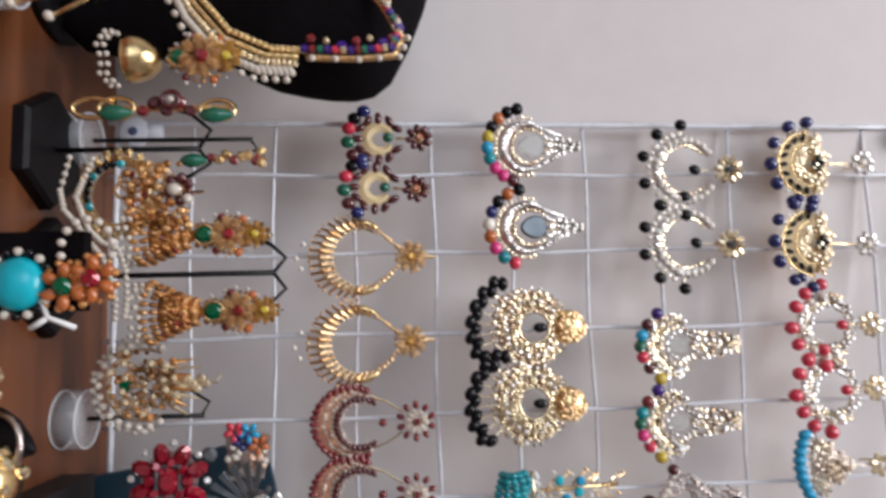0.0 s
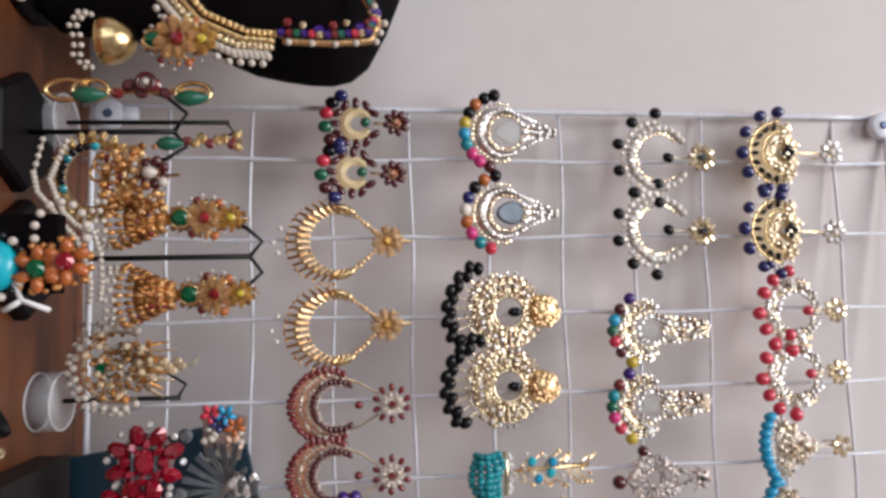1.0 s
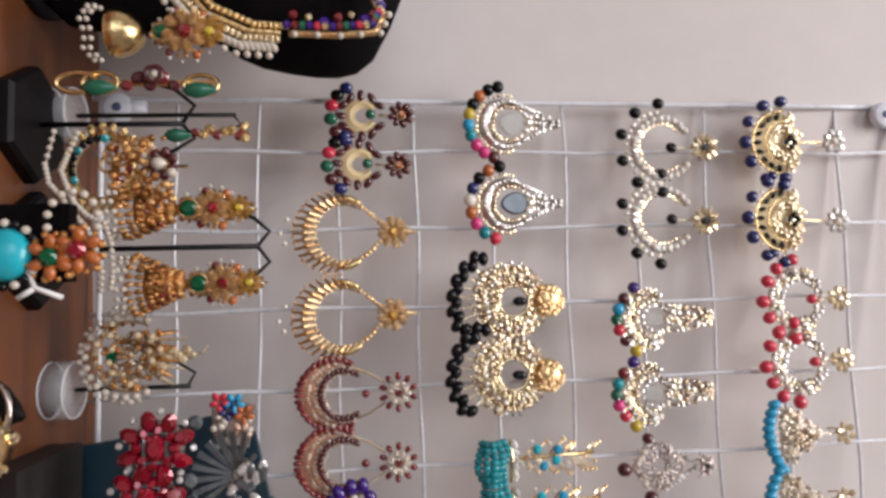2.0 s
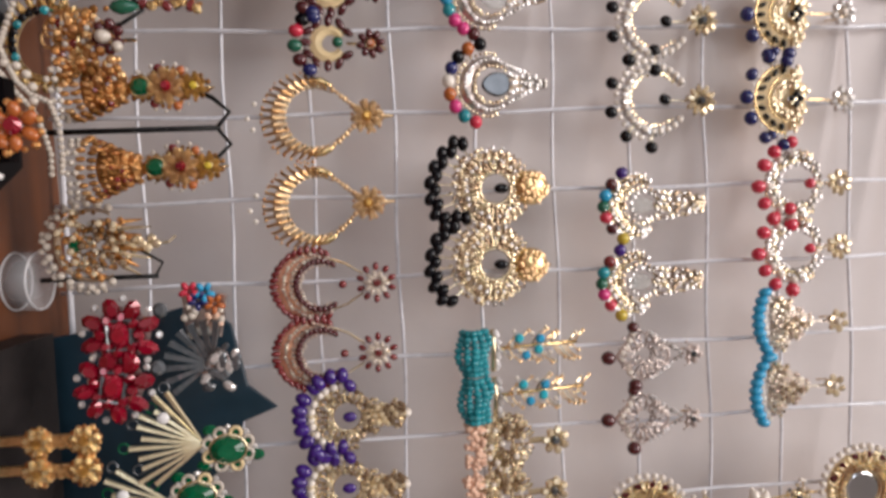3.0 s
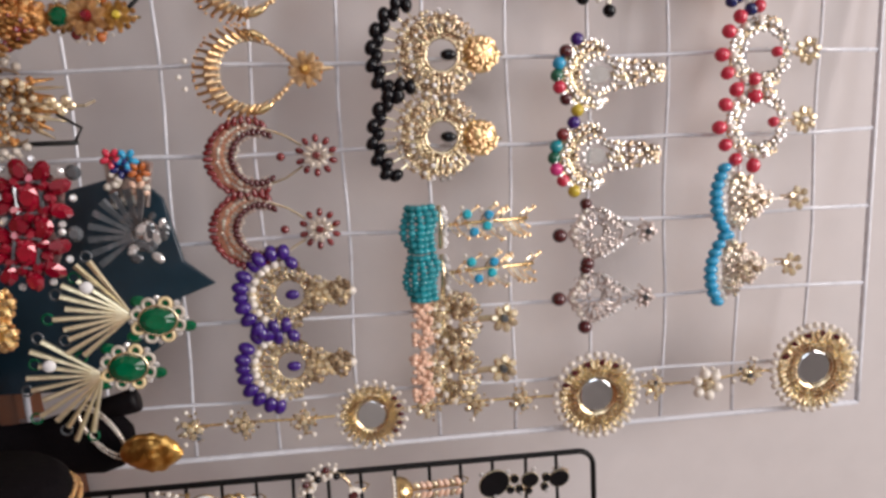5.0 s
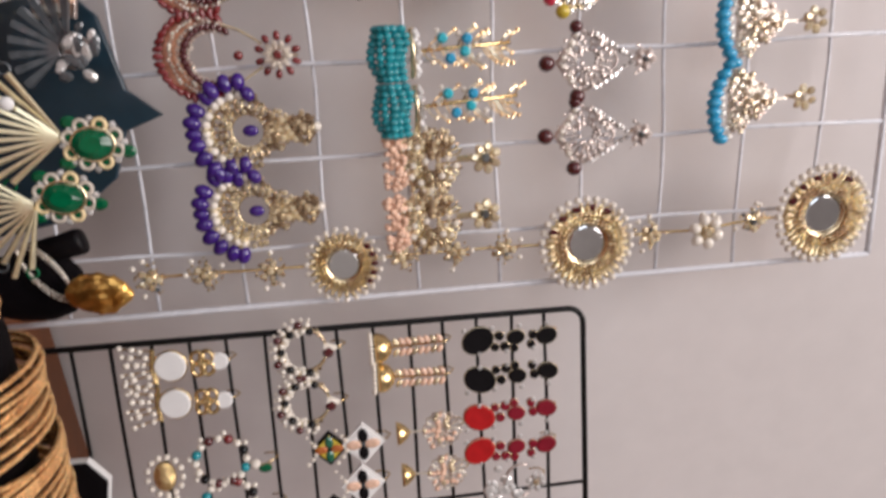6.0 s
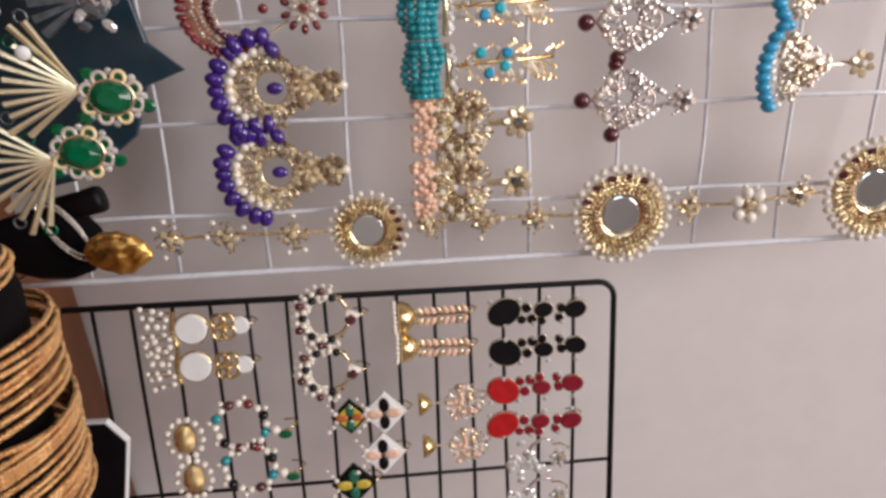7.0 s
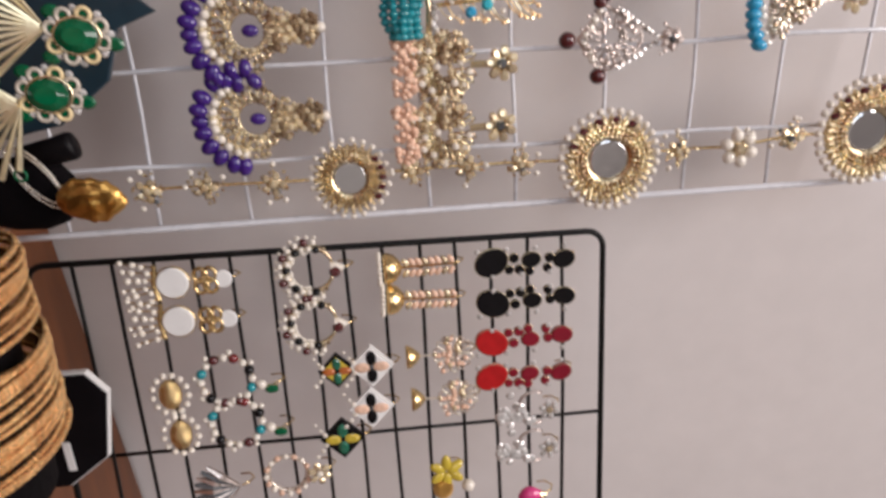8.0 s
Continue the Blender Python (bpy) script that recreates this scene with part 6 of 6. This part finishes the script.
def emerald_fan(x, y, z, root_x, a0, a1):
    t = thing("emerald_fan_earring", pose(x, y, z, -6), "emerald glass earring with a fan of gold rods", "earring", "emerald fan pair")
    part("stone", Shape().gem((0, -0.001, 0), 0.0047, 0.0060, 0.0026, 0, 18), EMERALD, t)
    part("setting", Shape().tube(ring(0.0052, 26, -0.0006, 0, 0, 1.22), 0.0007, 6, True), PALE, t, smooth=True)
    s = Shape()
    for k in range(8):
        a = 2 * math.pi * (k + 0.5) / 8
        part("scallop", Shape().tube([(0.0062 * math.cos(a) + 0.0019 * math.cos(q), -0.0004, 0.0073 * math.sin(a) + 0.0019 * math.sin(q)) for q in [2 * math.pi * i / 12 for i in range(12)]], 0.0007, 6, True), SHADEPEARL if k % 3 else CREAM, t, smooth=True)
        bead("dark_stone", EMERALD, t, (0.0064 * math.cos(a), 0, 0.0075 * math.sin(a)), 0.0013, kind="gem")
        s.gem((0.0078 * math.cos(a + 0.39), 0.0006, 0.0090 * math.sin(a + 0.39)), 0.0012, 0.0012, 0.0012, a, 6)
    part("crystals", s, CRYSTAL, t)
    for px, pz in ((-0.007, -0.006), (0.0055, -0.0085), (0.003, 0.0098)):
        bead("side_stone", EMERALD, t, (px, 0, pz), 0.0021, (1, 0.7, 1.3), kind="gem")
    root = (root_x, 0.0005, -0.0085)
    for k in range(11):
        a = a0 + (a1 - a0) * k / 10
        ln = 0.0225 + 0.0022 * math.sin(k * 2.3)
        p = down(a, ln)
        part("rod", Shape().tube([(root[0] + p[0] * 0.06, -0.0012, root[2] + p[1] * 0.04), (root[0] + p[0], -0.0018 - 0.0004 * (k % 2), root[2] + p[1])], [0.0005, 0.00105], 5), RODGOLD, t)
        if k % 2 == 0:
            part("glass_loop", Shape().tube([(root[0] + p[0] * 1.08 + 0.0018 * math.cos(q), -0.001, root[2] + p[1] * 1.08 + 0.0018 * math.sin(q)) for q in [2 * math.pi * i / 12 for i in range(12)]], 0.0004, 5, True), EMERALD if k % 4 else SMOKE, t, smooth=True)
    px, pz = down(a0 + 18, 0.0165)
    bead("white_flower", WHITEEN, t, (root[0] + px, -0.004, root[2] + pz), 0.0022, (1, 0.6, 1))
    part("pin", Shape().tube([(0, 0.001, 0), (0, 0.022, 0)], 0.0006, 5), GOLD, t)


emerald_fan(0.1400, 0.268, 0.8965, -0.0028, -60, 38)
emerald_fan(0.1561, 0.267, 0.8850, 0.0018, -38, 76)


def display_block():
    t = thing("display_block", pose(0.128, 0.262, TABLE_Z), "low dark velvet display block on the table", "display stand")
    part("block", Shape().box((-0.030, -0.024, 0), (0.040, 0.022, 0.012)), DARKBOX, t)


display_block()


def gold_bar_earring(x, z):
    t = thing("gold_bar_earring", pose(x, 0.243, z), "gold flower bar earring on dark velvet", "earring", "gold flower bar pair")
    for zz, r in ((0, 0.0048), (0.0145, 0.0050)):
        s = Shape()
        for k in range(7):
            a = 2 * math.pi * k / 7
            s.gem((0.6 * r * math.cos(a), -0.001, zz + 0.6 * r * math.sin(a)), r * 0.45, r * 0.3, 0.0022, a)
        part("petals", s, GOLD, t)
        bead("flower_centre", AMBER, t, (0, -0.002, zz), 0.0017)
    for k in range(6):
        bead("gold_grain", COPPER, t, (0.001 * (-1) ** k, -0.001, 0.0045 + 0.0013 * k), 0.0014)
    part("back", Shape().plate([(-0.0014, -0.014), (0.0014, -0.014), (0.0014, 0.016), (-0.0014, 0.016)], 0.003, 0.001, 0.0003), COPPER, t)
    sprinkle(t, "gold_grains", COPPER, ring_spots(0.0042, 14) + ring_spots(0.0044, 14, lift=0.0145), 0.0010, 92)


gold_bar_earring(0.1263, 0.8445)
gold_bar_earring(0.1360, 0.8440)


# ---- table: right end ----
def small_bust():
    t = thing("pendant_bust", pose(0.190, 0.284, TABLE_Z), "small black velvet bust holding a gold leaf pendant", "display bust")
    prof = [(0.013, 0.0), (0.0135, 0.004), (0.008, 0.010), (0.009, 0.024), (0.0125, 0.036), (0.0128, 0.047), (0.0105, 0.054), (0.006, 0.058)]
    part("body", Shape().lathe((0, 0, 0), prof, 28, 0.6), VELVET, t, smooth=True)
    neck = part("neck", Shape().lathe((0, 0, 0), [(0.0060, -0.006), (0.0056, 0.008), (0.0060, 0.015), (0.0054, 0.0170)], 20, 0.7), BLACKEN, t, "glossy black neck stump", True)
    neck.matrix_basis = pose(-0.0125, -0.001, 0.049, 0, -14, 0) @ Matrix.Scale(0.8, 4)
    leaf = Shape().ball((0, 0, 0), 1.0, (0.0072, 0.0028, 0.0112), 28, 20)
    leaf.v = [(x * (1.0 - 0.35 * max(0.0, z / 0.0112) ** 3) * (1 + 0.16 * noise.noise((x * 500, 0, z * 500))), y * (1 + 0.9 * noise.noise((x * 520, 3, z * 420))), z * (1 + 0.12 * noise.noise((x * 600, 7, 0)))) for x, y, z in leaf.v]
    p = part("pendant", leaf, AMBER, t, "crinkled gold leaf pendant", True)
    p.matrix_basis = pose(0.0000, -0.0135, 0.0700, 0, 4, 0)
    for dx, wr in ((0.0, 0.0005), (0.0016, 0.0004)):
        loop = [(-0.0085 + dx + 0.0095 * math.cos(a), -0.0105 - 0.001 * math.cos(a), 0.052 + 0.0052 * math.sin(a) + 0.006 * math.cos(a)) for a in [2 * math.pi * k / 24 for k in range(24)]]
        part("cord", Shape().tube(loop, wr, 5, True), ROSE, t, "thin rose gold cord", True)



small_bust()


def bangle_stand():
    t = thing("bangle_stand", pose(0.2, 0.2, TABLE_Z), "black velvet bangle roll on a stand", "display stand")
    roll = part("roll", Shape().lathe((0, 0, 0), [(0.021, -0.040), (0.0240, -0.037), (0.0268, -0.024), (0.0268, 0.046), (0.024, 0.048)], 28), VELVET, t, smooth=True)
    roll.matrix_basis = pose(0.004, 0, 0.050, 0, 90, 0)
    part("post", Shape().box((-0.006, -0.006, 0.004), (0.006, 0.006, 0.04)), VELVET, t)
    part("foot", Shape().box((-0.035, -0.022, 0), (0.035, 0.022, 0.005)), VELVET, t)


bangle_stand()


def bangle(x, tilt, r=0.0315, w=0.0011, turn=0.0):
    t = tagged(new("bangle", BANGLE_MESH), "thin glittering gold bangle on a black roll", "bangle", "gold bangles")
    t.matrix_basis = pose(x + 0.004, 0.2, 0.8680, 0, tilt, turn) @ Matrix.Diagonal((1, r / 0.0315, r / 0.0315, 1))


def bangle_mesh():
    """A ring of small faceted beads, like twisted glitter wire."""
    n, m = 420, 6
    s = Shape()
    for i in range(n):
        a = 2 * math.pi * i / n
        rr = 0.00082 * (1 + (0.14 if i % 3 == 0 else -0.07))
        for k in range(m):
            q = 2 * math.pi * k / m + (i % 2) * 0.5
            d = 0.0315 + rr * math.cos(q)
            s.v.append((rr * math.sin(q), d * math.cos(a), d * math.sin(a)))
    for i in range(n):
        j = (i + 1) % n
        for k in range(m):
            l = (k + 1) % m
            s.f.append((i * m + k, i * m + l, j * m + l, j * m + k))
    return s.mesh("bangle", GLITTER)


BANGLE_MESH = bangle_mesh()
rnd = random.Random(91)
for k in range(3):
    bangle(0.1700 + 0.0017 * k, rnd.uniform(-2, 2) - 6, 0.0255 + rnd.uniform(-0.0008, 0.0008), turn=rnd.uniform(-3, 3) + 3)
for k in range(12):
    bangle(0.1845 + 0.00160 * k, rnd.uniform(-3, 3) - 4, 0.0315 + rnd.uniform(-0.0010, 0.0010), turn=rnd.uniform(-3, 3) + 3)
for k in range(17):
    bangle(0.2060 + 0.00158 * k, rnd.uniform(-2, 2) - 2, 0.0322 + rnd.uniform(-0.0008, 0.0008), turn=rnd.uniform(-2, 2) + 2)
bangle(0.2010, 9, 0.0325, turn=-8)


def octagon_card():
    t = thing("octagon_card", pose(0.2650, 0.252, TABLE_Z, -3), "black display card with cut corners and white edge", "display card")
    out = [(-0.0215, 0.0), (0.0230, 0.0), (0.0228, 0.048), (0.0120, 0.0628), (-0.0130, 0.0678), (-0.0210, 0.0620), (-0.0212, 0.048)]
    part("edge", Shape().plate(out, 0.003, 0.0006, 0.0002), CARDEDGE, t, "thin white card edge")
    part("face", Shape().plate([(x * 0.972, 0.0005 + z * 0.985) for x, z in out], 0.0005, -0.0006, 0.0003), VELVET, t)
    part("label_strip", Shape().plate([(0.0042, 0.0494), (0.0155, 0.0494), (0.0155, 0.0518), (0.0042, 0.0518)], -0.0006, -0.0012, 0.0002), CARDEDGE, t, "small white paper strip")


octagon_card()
